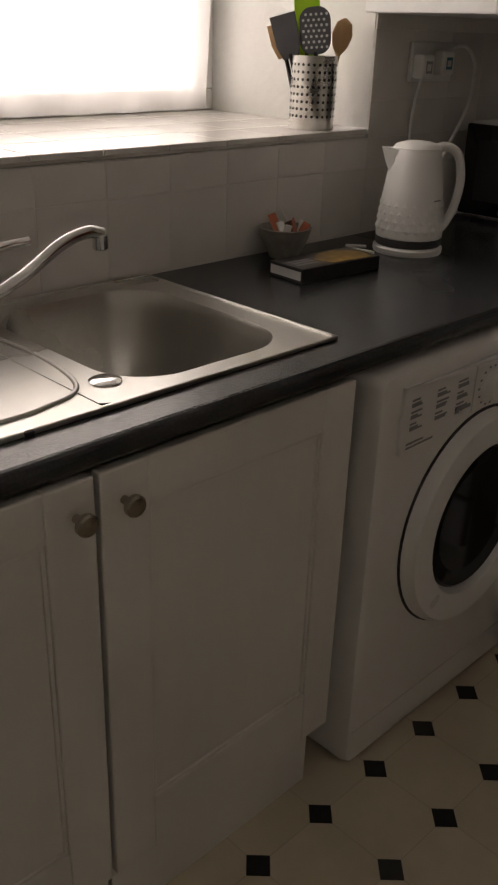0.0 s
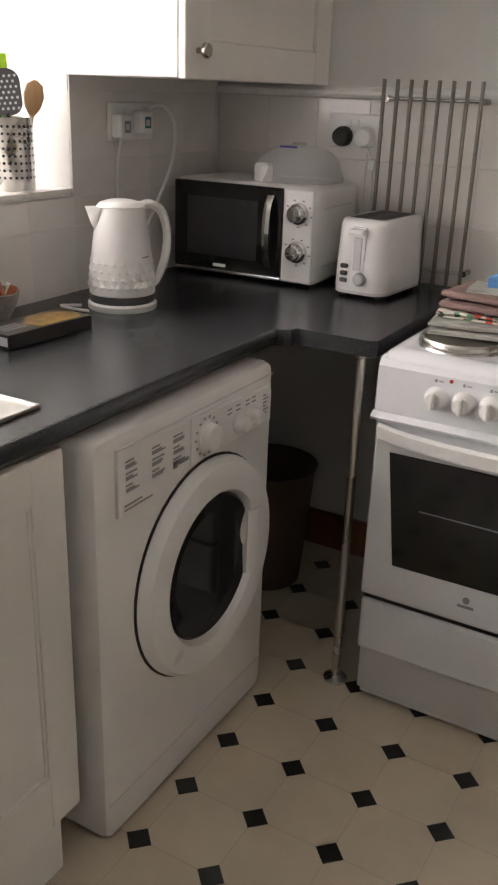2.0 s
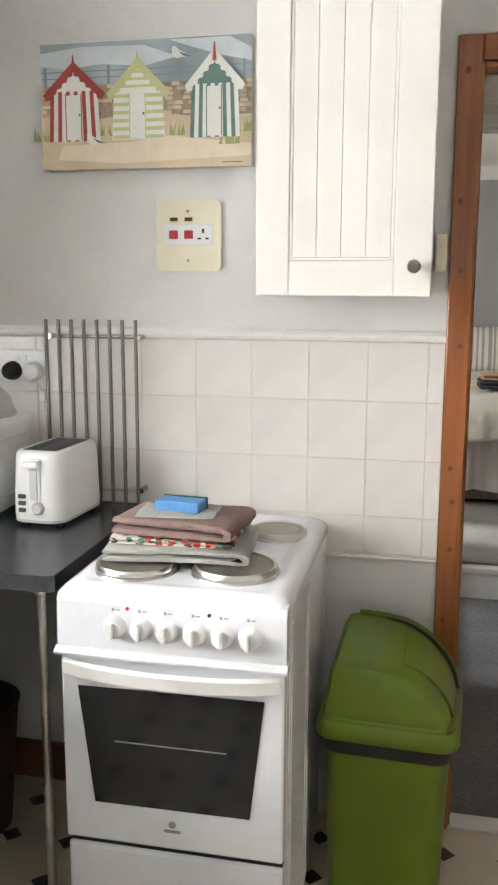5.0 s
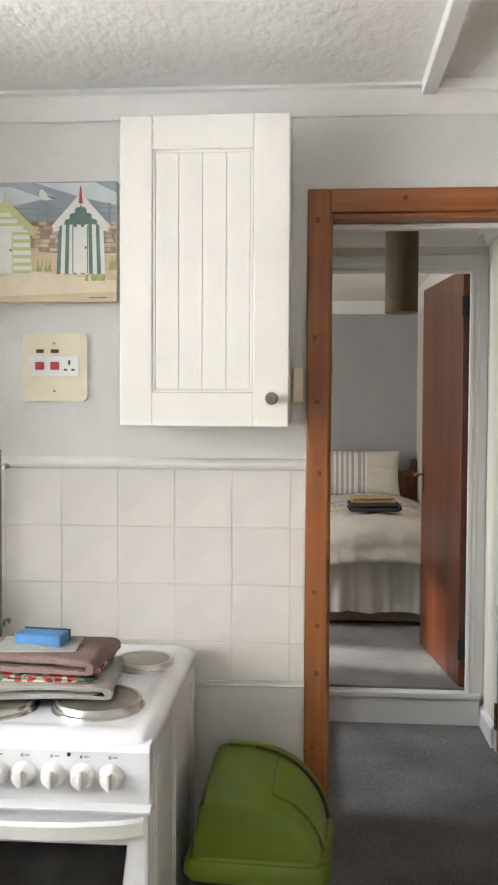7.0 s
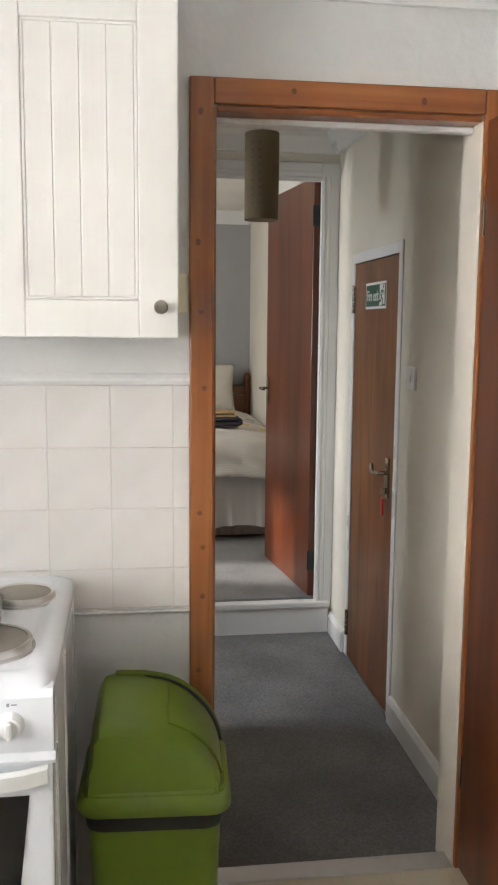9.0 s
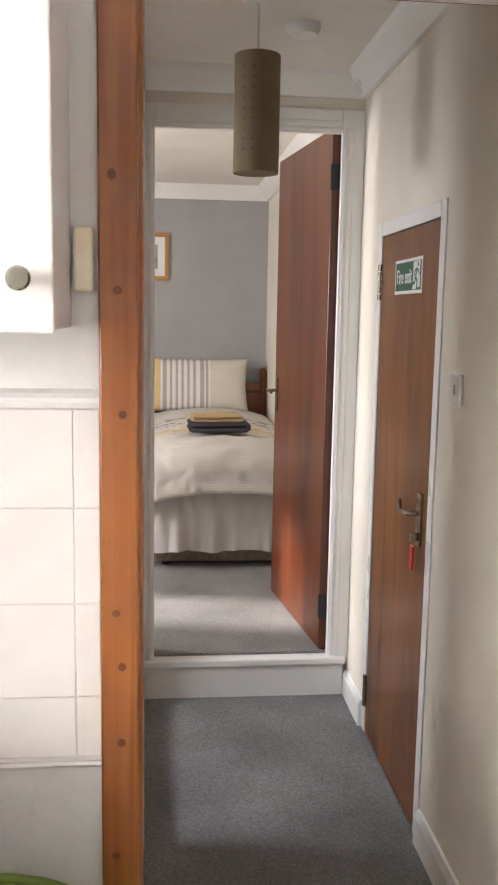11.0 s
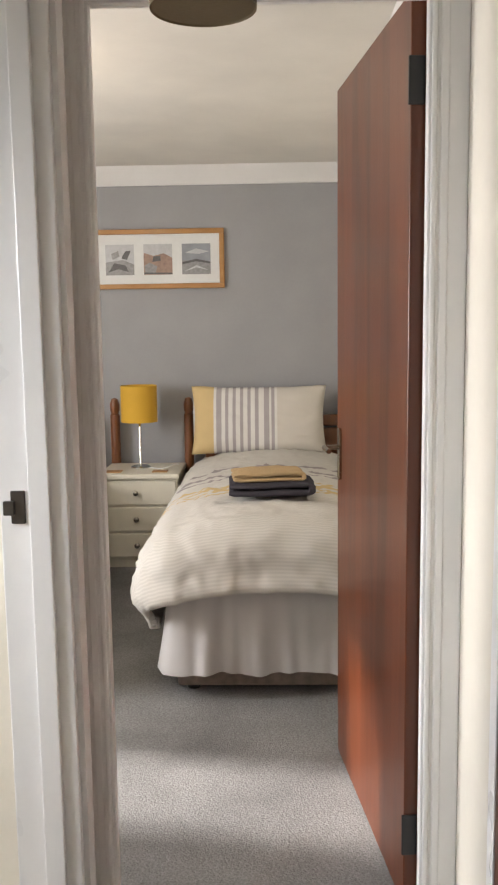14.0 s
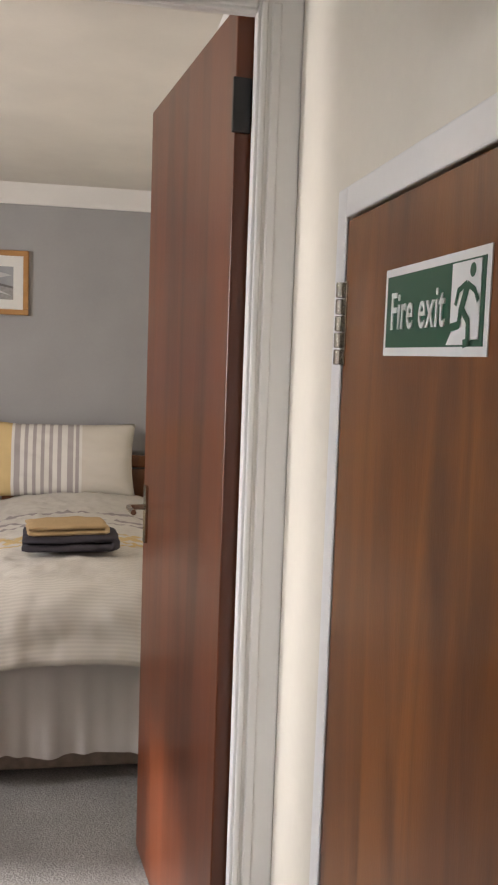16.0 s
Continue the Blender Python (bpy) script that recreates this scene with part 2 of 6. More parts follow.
def add_box(bm, x0, x1, y0, y1, z0, z1, bevel=0.0, segs=2, index=0):
    g = bmesh.ops.create_cube(bm, size=1, matrix=Matrix.Translation(((x0 + x1) / 2, (y0 + y1) / 2, (z0 + z1) / 2)) @ Matrix.Diagonal((abs(x1 - x0), abs(y1 - y0), abs(z1 - z0), 1)))
    faces = {f for v in g["verts"] for f in v.link_faces}
    for f in faces:
        f.material_index = index
    if bevel:
        bmesh.ops.bevel(bm, geom=list({e for v in g["verts"] for e in v.link_edges}), offset=bevel, segments=segs, profile=0.5, affect="EDGES")


def block(name, x0, x1, y0, y1, z0, z1, material, bevel=0.003, segs=2):
    bm = bmesh.new()
    add_box(bm, x0, x1, y0, y1, z0, z1, min(bevel, 0.45 * min(abs(x1 - x0), abs(y1 - y0), abs(z1 - z0))), segs)
    return mesh_of(name, bm, material)


def blocks(name, rows, material, bevel=0.003):
    bm = bmesh.new()
    for r in rows:
        add_box(bm, *r, bevel)
    return mesh_of(name, bm, material)


def each(name, rows, material, bevel=0.003):
    return [block(name, *r, material, bevel) for r in rows]


def prism(name, pts, axis, a, b, material, bevel=0.0, segs=2, smooth=False):
    """A flat outline pushed along an axis. pts run over the two other axes, in x, y, z order."""
    bm = bmesh.new()
    put = {"x": lambda p, h: (h, p[0], p[1]), "y": lambda p, h: (p[0], h, p[1]), "z": lambda p, h: (p[0], p[1], h)}[axis]
    lo, hi = [bm.verts.new(put(p, a)) for p in pts], [bm.verts.new(put(p, b)) for p in pts]
    bm.faces.new(lo), bm.faces.new(hi)
    for i in range(len(pts)):
        j = (i + 1) % len(pts)
        bm.faces.new((lo[i], lo[j], hi[j], hi[i]))
    if bevel:
        bmesh.ops.bevel(bm, geom=[e for e in bm.edges if len({v in lo for v in e.verts}) == 1], offset=bevel, segments=segs, profile=0.5, affect="EDGES")
    return mesh_of(name, bm, material, smooth)


def add_lathe(bm, profile, centre, axis="z", segs=32, squash=1.0):
    rings = []
    for r, h in profile:
        ring = []
        for i in range(segs):
            a = 2 * math.pi * i / segs
            u, v = r * math.cos(a), r * math.sin(a) * squash
            p = {"z": (u, v, h), "x": (h, u, v), "y": (u, h, v)}[axis]
            ring.append(bm.verts.new(Vector(centre) + Vector(p)))
        rings.append(ring)
    for lo, hi in zip(rings, rings[1:]):
        for i in range(segs):
            j = (i + 1) % segs
            bm.faces.new((lo[i], lo[j], hi[j], hi[i]))
    bm.faces.new(rings[0]), bm.faces.new(rings[-1])


def lathe(name, profile, centre, material, axis="z", segs=32, squash=1.0):
    bm = bmesh.new()
    add_lathe(bm, profile, centre, axis, segs, squash)
    ob = mesh_of(name, bm, material, True)
    crease(ob)
    return ob


def crease(ob, angle=35):
    m = ob.data
    bm = bmesh.new()
    bm.from_mesh(m)
    for e in bm.edges:
        e.smooth = not (len(e.link_faces) == 2 and e.calc_face_angle(0) > radians(angle))
    bm.to_mesh(m)
    bm.free()


def add_tube(bm, pts, r, segs=10):
    pts = [Vector(p) for p in pts]
    rings = []
    for i, p in enumerate(pts):
        d = (pts[min(i + 1, len(pts) - 1)] - pts[max(i - 1, 0)]).normalized()
        u = d.orthogonal().normalized() if not rings else (last - last.dot(d) * d).normalized()
        last = u
        v = d.cross(u)
        rr = r[i] if isinstance(r, (list, tuple)) else r
        rings.append([bm.verts.new(p + rr * (math.cos(2 * math.pi * k / segs) * u + math.sin(2 * math.pi * k / segs) * v)) for k in range(segs)])
    for lo, hi in zip(rings, rings[1:]):
        for k in range(segs):
            j = (k + 1) % segs
            bm.faces.new((lo[k], lo[j], hi[j], hi[k]))
    bm.faces.new(rings[0]), bm.faces.new(rings[-1])


def tube(name, pts, r, material, segs=10):
    bm = bmesh.new()
    add_tube(bm, pts, r, segs)
    ob = mesh_of(name, bm, material, True)
    crease(ob, 50)
    return ob


def curve_pts(pts, n=8):
    """A smooth line through points."""
    p = [Vector(q) for q in pts]
    p = [2 * p[0] - p[1]] + p + [2 * p[-1] - p[-2]]
    out = []
    for i in range(1, len(p) - 2):
        a, b, c, d = p[i - 1:i + 3]
        for k in range(n):
            t = k / n
            out.append(0.5 * (2 * b + (c - a) * t + (2 * a - 5 * b + 4 * c - d) * t * t + (3 * b - a - 3 * c + d) * t ** 3))
    return out + [p[-2]]


def rounded(x0, x1, y0, y1, r, n=6):
    """A rectangle's outline with round corners."""
    pts = []
    for cx, cy, a0 in ((x1 - r, y1 - r, 0), (x0 + r, y1 - r, 90), (x0 + r, y0 + r, 180), (x1 - r, y0 + r, 270)):
        for i in range(n + 1):
            a = radians(a0 + 90 * i / n)
            pts.append((cx + r * math.cos(a), cy + r * math.sin(a)))
    return pts


def loft(name, loops, material, caps=(True, True), smooth=True, angle=40):
    """Skins a run of outlines with equal numbers of points."""
    bm = bmesh.new()
    rings = [[bm.verts.new(p) for p in loop] for loop in loops]
    k = len(rings[0])
    for lo, hi in zip(rings, rings[1:]):
        for i in range(k):
            j = (i + 1) % k
            bm.faces.new((lo[i], lo[j], hi[j], hi[i]))
    if caps[0]:
        bm.faces.new(rings[0])
    if caps[1]:
        bm.faces.new(rings[-1])
    ob = mesh_of(name, bm, material, smooth)
    if smooth:
        crease(ob, angle)
    return ob


def thing(name, base, parts, label, category, group="", turn=0):
    """An Empty at its base that parents the parts."""
    root = new(name)
    root.location = base
    root.rotation_euler[2] = radians(turn)
    root.empty_display_size = 0.05
    for p in parts:
        p.parent = root
        p.data.transform(Matrix.Translation(-Vector(base)))
    return tagged(root, label, category, group)


def child(part, parent):
    """Hangs a piece under a mesh part or a piece of the setting; both are built in world metres."""
    part.parent = parent
    return part


def lettering(name, text, size, m, material, depth=0.0008, bold=0.0):
    cu = bpy.data.curves.new(name, "FONT")
    cu.body, cu.size, cu.extrude, cu.align_x, cu.align_y = text, size, depth, "CENTER", "CENTER"
    cu.resolution_u, cu.offset, cu.space_character = 4, bold, 1.0 + 160 * bold
    tmp = bpy.data.objects.new(name, cu)
    scene.collection.objects.link(tmp)
    me = bpy.data.meshes.new_from_object(tmp.evaluated_get(bpy.context.evaluated_depsgraph_get()))
    bpy.data.objects.remove(tmp)
    me.transform(m)
    me.materials.clear()
    me.materials.append(material)
    return new(name, me)


def struct(ob, label="", category=""):
    return tagged(ob, label, category, kind="structure")


# ---- the setting ----
KX, WY = 2.40, 1.285            # cooker wall and window wall of the kitchen
KC, HC, BC = 2.37, 2.42, 2.50   # ceilings
HF, BF, RF = -0.035, 0.14, 0.10  # hall, bedroom and bathroom floors
HL, HR = -0.355, -1.21          # hall's side walls
BX = 4.45                       # wall between hall and bedroom

floor = struct(block("floor_kitchen", -1.4, 2.4, -2.0, WY, -0.12, 0, VINYL, 0), "cream vinyl floor with black diamond insets", "floor")
struct(block("floor_hall", 2.4, BX, HR, HL, -0.16, HF, CARPET, 0), "dark grey hall carpet, worn", "floor")
struct(block("floor_bathroom", 3.0, BX, HL + .004, 1.2, -0.16, RF, PLANK, 0), "pale plank vinyl floor", "floor")
struct(block("floor_bedroom", BX + 0.02, 8.02, -1.27, 1.9, -0.1, BF, CARPET2, 0), "mid-grey bedroom carpet in soft light", "floor")

# kitchen walls
struct(blocks("wall_cooker_side", [(KX, KX + .12, -0.40, 1.95, -0.1, KC + .1), (KX, KX + .12, -2.0, -1.10, -0.1, KC + .1), (KX, KX + .12, -1.10, -0.40, 2.042, KC + .1)], PAINT, 0), "pale textured painted kitchen wall", "wall")
struct(blocks("wall_window_side", [(-1.4, 2.4, WY, WY + .62, -0.1, 1.125), (1.735, 2.4, WY, WY + .62, 1.125, KC + .1), (-1.4, -0.35, WY, WY + .62, 1.125, KC + .1), (-0.35, 1.735, WY, WY + .62, 2.15, KC + .1)], PAINT, 0), "white textured kitchen wall with deep window reveal", "wall")
struct(block("wall_kitchen_back", -1.5, -1.4, -2.1, 1.95, -0.1, KC + .1, PAINT, 0), "plain painted wall", "wall")
struct(block("wall_kitchen_right", -1.4, 2.4, -2.1, -2.0, -0.1, KC + .1, PAINT, 0), "plain painted wall", "wall")
struct(block("ceiling_kitchen", -1.4, 2.4, -2.0, WY, KC, KC + .1, CEIL, 0), "white swirl-textured ceiling", "ceiling")
cove = [(KX, 2.303), (KX - .012, 2.303), (KX - .018, 2.315), (KX - .045, KC - .012), (KX - .06, KC - .008), (KX - .06, KC), (KX, KC)]
struct(prism("coving_kitchen", cove, "y", -2.0, WY, GLOSSWHITE), "white painted coving along the ceiling", "coving")
struct(blocks("ceiling_trim", [(-1.4, KX - .06, -0.672, -0.634, KC - .035, KC + .002), (KX - .085, KX - .06, -2.0, -0.672, KC - .028, KC + .002)], GLOSSWHITE), "white painted timber strip across the ceiling", "trim")
sill = struct(block("window_sill", -0.35, 1.735, WY + .004, WY + .62, 1.126, 1.1435, GROUT_PALE, 0), "white glazed tiled window sill", "sill")

# kitchen window: frame, panes, net curtain, bright sky outside
fy = WY + .59
wf = [(-0.35, 1.735, fy - .03, fy + .03, 1.145, 1.20), (-0.35, 1.735, fy - .03, fy + .03, 2.09, 2.15), (-0.35, -0.29, fy - .03, fy + .03, 1.20, 2.09), (1.675, 1.735, fy - .03, fy + .03, 1.20, 2.09), (0.66, 0.72, fy - .03, fy + .03, 1.20, 2.09)]
win = struct(blocks("window_1", wf, GLOSSWHITE, 0.005), "white framed kitchen window, overexposed daylight", "window")
pane = child(blocks("pane", [(-0.29, .66, fy - .004, fy + .004, 1.2, 2.09), (.72, 1.675, fy - .004, fy + .004, 1.2, 2.09)], PANE, 0), win)
pane.visible_shadow = False
struct(block("backdrop_kitchen", -1.2, 3.0, 2.5, 2.52, 0.6, 2.9, SKYGLOW, 0), "bright white sky outside", "backdrop")

# hall
struct(blocks("wall_hall_left", [(2.52, 3.43, HL, HL + .135, -0.16, HC + .1), (3.43, 4.33, HL, HL + .135, 2.30, HC + .1), (4.33, BX, HL, HL + .135, -0.16, HC + .1)], CREAM, 0), "cream painted hall wall", "wall")
struct(blocks("wall_hall_right", [(2.52, 3.435, HR - .1, HR, -0.16, HC + .1), (4.09, BX, HR - .1, HR, -0.16, HC + .1), (3.435, 4.09, HR - .1, HR, 1.795, HC + .1), (3.435, 4.09, HR - .1, HR - .05, -0.16, 1.795)], CREAM, 0), "cream painted hall wall", "wall")
struct(block("ceiling_hall", 2.52, BX, HR, HL, HC, HC + .1, CEIL2, 0), "white hall ceiling", "ceiling")
struct(prism("coving_hall_end", [(BX, 2.335), (BX - .02, 2.335), (BX - .075, HC - .02), (BX - .085, HC), (BX, HC)], "y", HR, HL, GLOSSWHITE), "white hall coving", "coving")
struct(prism("coving_hall_right", [(HR, 2.335), (HR + .02, 2.335), (HR + .075, HC - .02), (HR + .085, HC), (HR, HC)], "x", 2.52, BX - .02, GLOSSWHITE), "white hall coving", "coving")
sk = lambda y, s: [(y, HF - .02), (y + s * .018, HF - .02), (y + s * .018, HF + .085), (y + s * .008, HF + .105), (y, HF + .108)]
struct(prism("baseboard_hall_near", sk(HR, 1), "x", 2.52, 3.385, GLOSSWHITE), "white painted skirting board", "baseboard")
struct(prism("baseboard_hall_far", sk(HR, 1), "x", 4.14, BX - .02, GLOSSWHITE), "white painted skirting board", "baseboard")
struct(prism("baseboard_hall_left", sk(HL, -1), "x", 2.52, 3.43, GLOSSWHITE), "white painted skirting board", "baseboard")
struct(block("threshold_riser", BX - .022, BX, HR + .018, HL - .004, HF - .02, BF - .045, GLOSSWHITE, 0.006), "white painted riser board under the bedroom door", "step")
struct(block("threshold_nosing", BX - .034, BX + .03, HR + .012, HL - .004, BF - .045, BF - .012, GLOSSWHITE, 0.008), "white painted step nosing at the bedroom door", "step")
struct(block("riser_bathroom", 3.43, 4.33, HL - .010, HL + .003, HF - .02, RF - .005, GLOSSWHITE, 0.003), "white painted riser board at the bathroom doorway", "step")
struct(block("door_threshold_kitchen", 2.388, 2.46, -1.09, -0.405, -0.01, 0.006, ALU, 0.003), "metal carpet trim strip", "threshold")
struct(block("bathroom_threshold", 3.43, 4.315, HL - .008, HL + .022, RF - .004, RF + .005, ALU, 0.002), "metal threshold strip with screws", "threshold")

# bedroom wall with door opening, ceiling, far wall
OY0, OY1, OT = -1.123, -0.414, 2.206
struct(blocks("wall_bedroom_door", [(BX, BX + .1, OY1 + .05, 1.9, -0.16, BC + .1), (BX, BX + .1, -1.37, OY0 - .06, -0.16, BC + .1), (BX, BX + .1, OY0 - .06, OY1 + .05, OT + .06, BC + .1), (BX, BX + .1, OY0 - .06, OY1 + .05, -0.16, BF - .045)], CREAM, 0), "cream painted wall", "wall")
struct(block("wall_bedroom_far", 8.02, 8.12, -1.37, 2.0, -0.1, BC + .1, GREYWALL, 0), "mid-grey painted bedroom feature wall", "wall")
struct(block("wall_bedroom_right", BX + .1, 8.02, -1.37, -1.27, -0.1, BC + .1, CREAM, 0), "cream bedroom wall", "wall")
struct(blocks("wall_bedroom_left", [(BX + .1, 5.16, 1.9, 2.0, -.1, BC + .1), (5.64, 8.02, 1.9, 2.0, -.1, BC + .1), (5.16, 5.64, 1.9, 2.0, -.1, 0.95), (5.16, 5.64, 1.9, 2.0, 2.15, BC + .1)], CREAM, 0), "cream bedroom wall with window opening", "wall")
struct(block("ceiling_bedroom", BX + .1, 8.02, -1.27, 1.9, BC, BC + .1, CEIL2, 0), "cream-white bedroom ceiling", "ceiling")
struct(prism("coving_bedroom_far", [(8.02, 2.395), (8.0, 2.395), (7.985, 2.42), (7.94, BC - .02), (7.925, BC), (8.02, BC)], "y", -1.27, 1.9, GLOSSWHITE), "white coving", "coving")
struct(prism("coving_bedroom_right", [(-1.27, 2.395), (-1.25, 2.395), (-1.235, 2.42), (-1.19, BC - .02), (-1.175, BC), (-1.27, BC)], "x", BX + .1, 8.0, GLOSSWHITE), "white coving", "coving")
w2 = [(5.16, 5.64, 1.93, 1.98, .95, 1.0), (5.16, 5.64, 1.93, 1.98, 2.1, 2.15), (5.16, 5.20, 1.93, 1.98, 1.0, 2.1), (5.60, 5.64, 1.93, 1.98, 1.0, 2.1)]
struct(blocks("window_2", w2, GLOSSWHITE, 0.004), "white bedroom window frame", "window")

# bathroom shell
w3 = struct(blocks("window_3", [(3.2, 4.0, 1.25, 1.29, 1.1, 1.15), (3.2, 4.0, 1.25, 1.29, 2.05, 2.1), (3.2, 3.25, 1.25, 1.29, 1.15, 2.05), (3.95, 4.0, 1.25, 1.29, 1.15, 2.05)], GLOSSWHITE, .004), "white bathroom window frame", "window")
# Opaque white pane, out of view, added to keep direct sun out.
child(block("pane", 3.25, 3.95, 1.265, 1.275, 1.15, 2.05, MOUNT, 0), w3)
struct(blocks("wall_bathroom", [(2.9, 3.0, HL + .135, 1.3, -.16, HC + .1), (3.0, 3.2, 1.2, 1.3, -.16, HC + .1), (4.0, BX, 1.2, 1.3, -.16, HC + .1), (3.2, 4.0, 1.2, 1.3, -.16, 1.1), (3.2, 4.0, 1.2, 1.3, 2.1, HC + .1)], CREAM, 0), "cream bathroom wall", "wall")
struct(block("ceiling_bathroom", 3.0, BX, HL + .135, 1.2, HC, HC + .1, CEIL2, 0), "white ceiling", "ceiling")
struct(block("baseboard_bathroom", BX - .018, BX, HL + .137, 1.2, RF, RF + .085, GLOSSWHITE), "white skirting board", "baseboard")


def architrave(name, x, sign, y0, y1, top, w0, w1, t, material, label, bottom):
    """A door surround on a wall that runs along y: two legs and a head, flat boards with two beads near the inner edge."""
    root = struct(new(name), label, "door frame")
    root.location = (x, (y0 + y1) / 2, bottom)
    for part in ("leg", "leg", "head"):
        bm = bmesh.new()
        if part == "head":
            add_box(bm, x, x + sign * t * .6, y0, y1, top, top + w0, 0.003)
            for p, q, d in ((.007, .020, .80), (.026, .046, .70)):
                add_box(bm, x, x + sign * t * d, y0, y1, top + p, top + q, 0.004)
        else:
            low = not any(c.name.startswith("leg") for c in root.children)
            inner, s, w = (y0, -1, w0) if low else (y1, 1, w1)
            add_box(bm, x, x + sign * t * .6, *sorted((inner, inner + s * w)), bottom, top + w0, 0.003)
            for p, q, d in ((.007, .020, .80), (.026, .046, .70)):
                add_box(bm, x, x + sign * t * d, *sorted((inner + s * p, inner + s * q)), bottom, top + .02, 0.004)
        ob = mesh_of(part, bm, material)
        ob.parent = root
        ob.data.transform(Matrix.Translation(-root.location))
    return root


# kitchen door frame: orange pine, plain flat boards with knots, and the lining
dk = struct(new("door_frame_kitchen"), "orange varnished knotty pine door frame", "door frame")
for nm, r, m in (("leg", (KX - .018, KX, -0.405, -0.345, 0, 2.112), PINE), ("leg", (KX - .018, KX, -1.155, -1.093, 0, 2.112), PINE), ("head", (KX - .018, KX, -1.093, -0.405, 2.05, 2.112), PINE_H),
                 ("lining", (KX - .006, KX + .13, -0.412, -0.398, 0, 2.046), PINE), ("lining", (KX + .0, KX + .13, -1.104, -1.09, HF, 2.046), CREAM), ("lining", (KX - .006, KX + .13, -1.09, -0.412, 2.034, 2.05), PINE_H), ("stop", (KX + .05, KX + .08, -1.09, -0.412, 2.018, 2.034), GLOSSWHITE)):
    child(block(nm, *r, m, 0.004), dk)
bm = bmesh.new()
for y, z in ((-.372, 2.03), (-.366, 1.72), (-.381, 1.36), (-.37, 1.04), (-.378, 0.82), (-.368, .62), (-.383, .47), (-.374, 1.55), (-.379, .95), (-.6, 2.085), (-.93, 2.075), (-1.12, 1.8), (-1.13, 1.3), (-1.12, .8), (-1.125, .4)):
    add_lathe(bm, [(0.0066, -.0006), (0.005, -.001)], (KX - .018, y, z), "x", 10, random.uniform(.7, 1.5))
child(mesh_of("knot", bm, KNOT), dk)

architrave("door_frame_bedroom", BX, -1, OY0, OY1, OT, 0.0865, 0.0585, 0.022, GLOSSWHITE, "white painted moulded bedroom door frame", BF - .03)
struct(blocks("door_lining_bedroom", [(BX, BX + .018, OY0 - .06, OY0, BF - .03, OT + .06), (BX, BX + .018, OY1, OY1 + .05, BF - .03, OT + .06), (BX, BX + .018, OY0, OY1, OT, OT + .06)], GLOSSWHITE, .002), "white painted door lining", "door frame")

# bathroom doorway lining with latch keep
struct(blocks("door_lining_bathroom", [(4.315, 4.335, HL - .004, HL + .14, RF, 2.30), (4.300, 4.315, HL + .03, HL + .075, RF, 2.30), (3.43, 4.335, HL - .004, HL + .14, 2.285, 2.305), (3.465, 3.48, HL - .002, HL + .14, RF, 2.29)], GLOSSWHITE), "white painted bathroom door lining", "door frame")
struct(prism("architrave_bathroom", [(4.335, HL), (4.335, HL - .016), (4.355, HL - .022), (4.385, HL - .018), (4.395, HL)], "z", HF, 2.33, GLOSSWHITE, 0), "white moulded architrave strip", "door frame")
thing("latch_keep", (4.298, HL + .1, 1.15), [block("plate", 4.308, 4.318, HL + .085, HL + .115, 1.13, 1.20, DARKMETAL, .002), block("lip", 4.296, 4.309, HL + .105, HL + .128, 1.15, 1.18, DARKMETAL, .002)], "small dark metal latch keep on the white door jamb", "latch")


# ---- kitchen units ----
def shaker_door(x0, x1, z0, z1, y, facing, px0, px1, pz0, pz1, grooves=0, axis="y"):
    """A framed cabinet door with a sunk field; facing -1: towards lower y (or lower x for axis x)."""
    bm = bmesh.new()

    def bx(a, b, c, d, near, far, bev):
        lo, hi = sorted((y + facing * near, y + facing * far))
        add_box(bm, *((a, b, lo, hi, c, d) if axis == "y" else (lo, hi, a, b, c, d)), bev)
    bx(px0 - .004, px1 + .004, pz0 - .004, pz1 + .004, 0.0, 0.012, 0.001)
    bx(x0, px0, z0, z1, 0.0, 0.019, .003), bx(px1, x1, z0, z1, 0.0, 0.019, .003)
    bx(px0 - .001, px1 + .001, z0, pz0, 0.0, 0.0185, .003), bx(px0 - .001, px1 + .001, pz1, z1, 0.0, 0.0185, .003)
    for a, b, c, d in ((px0, px0 + .007, pz0, pz1), (px1 - .007, px1, pz0, pz1), (px0, px1, pz0, pz0 + .007), (px0, px1, pz1 - .007, pz1)):
        bx(a, b, c, d, 0.0, 0.0155, .002)
    n = grooves + 1
    if grooves:
        w = (px1 - px0 - .014) / n
        for i in range(n):
            bx(px0 + .007 + i * w + .0012, px0 + .007 + (i + 1) * w - .0012, pz0 + .007, pz1 - .007, 0.0, 0.0142, .0015)
    return mesh_of("door", bm, CABINET)


def knob(at, axis, s):
    prof = [(0.006, 0), (0.006, .012), (.011, .016), (.0155, .02), (.0155, .027), (.013, .03), (.004, .0315)]
    bm = bmesh.new()
    add_lathe(bm, [(r, s * h) for r, h in prof], at, axis, 24)
    ob = mesh_of("knob", bm, NICKEL, True)
    crease(ob)
    return ob


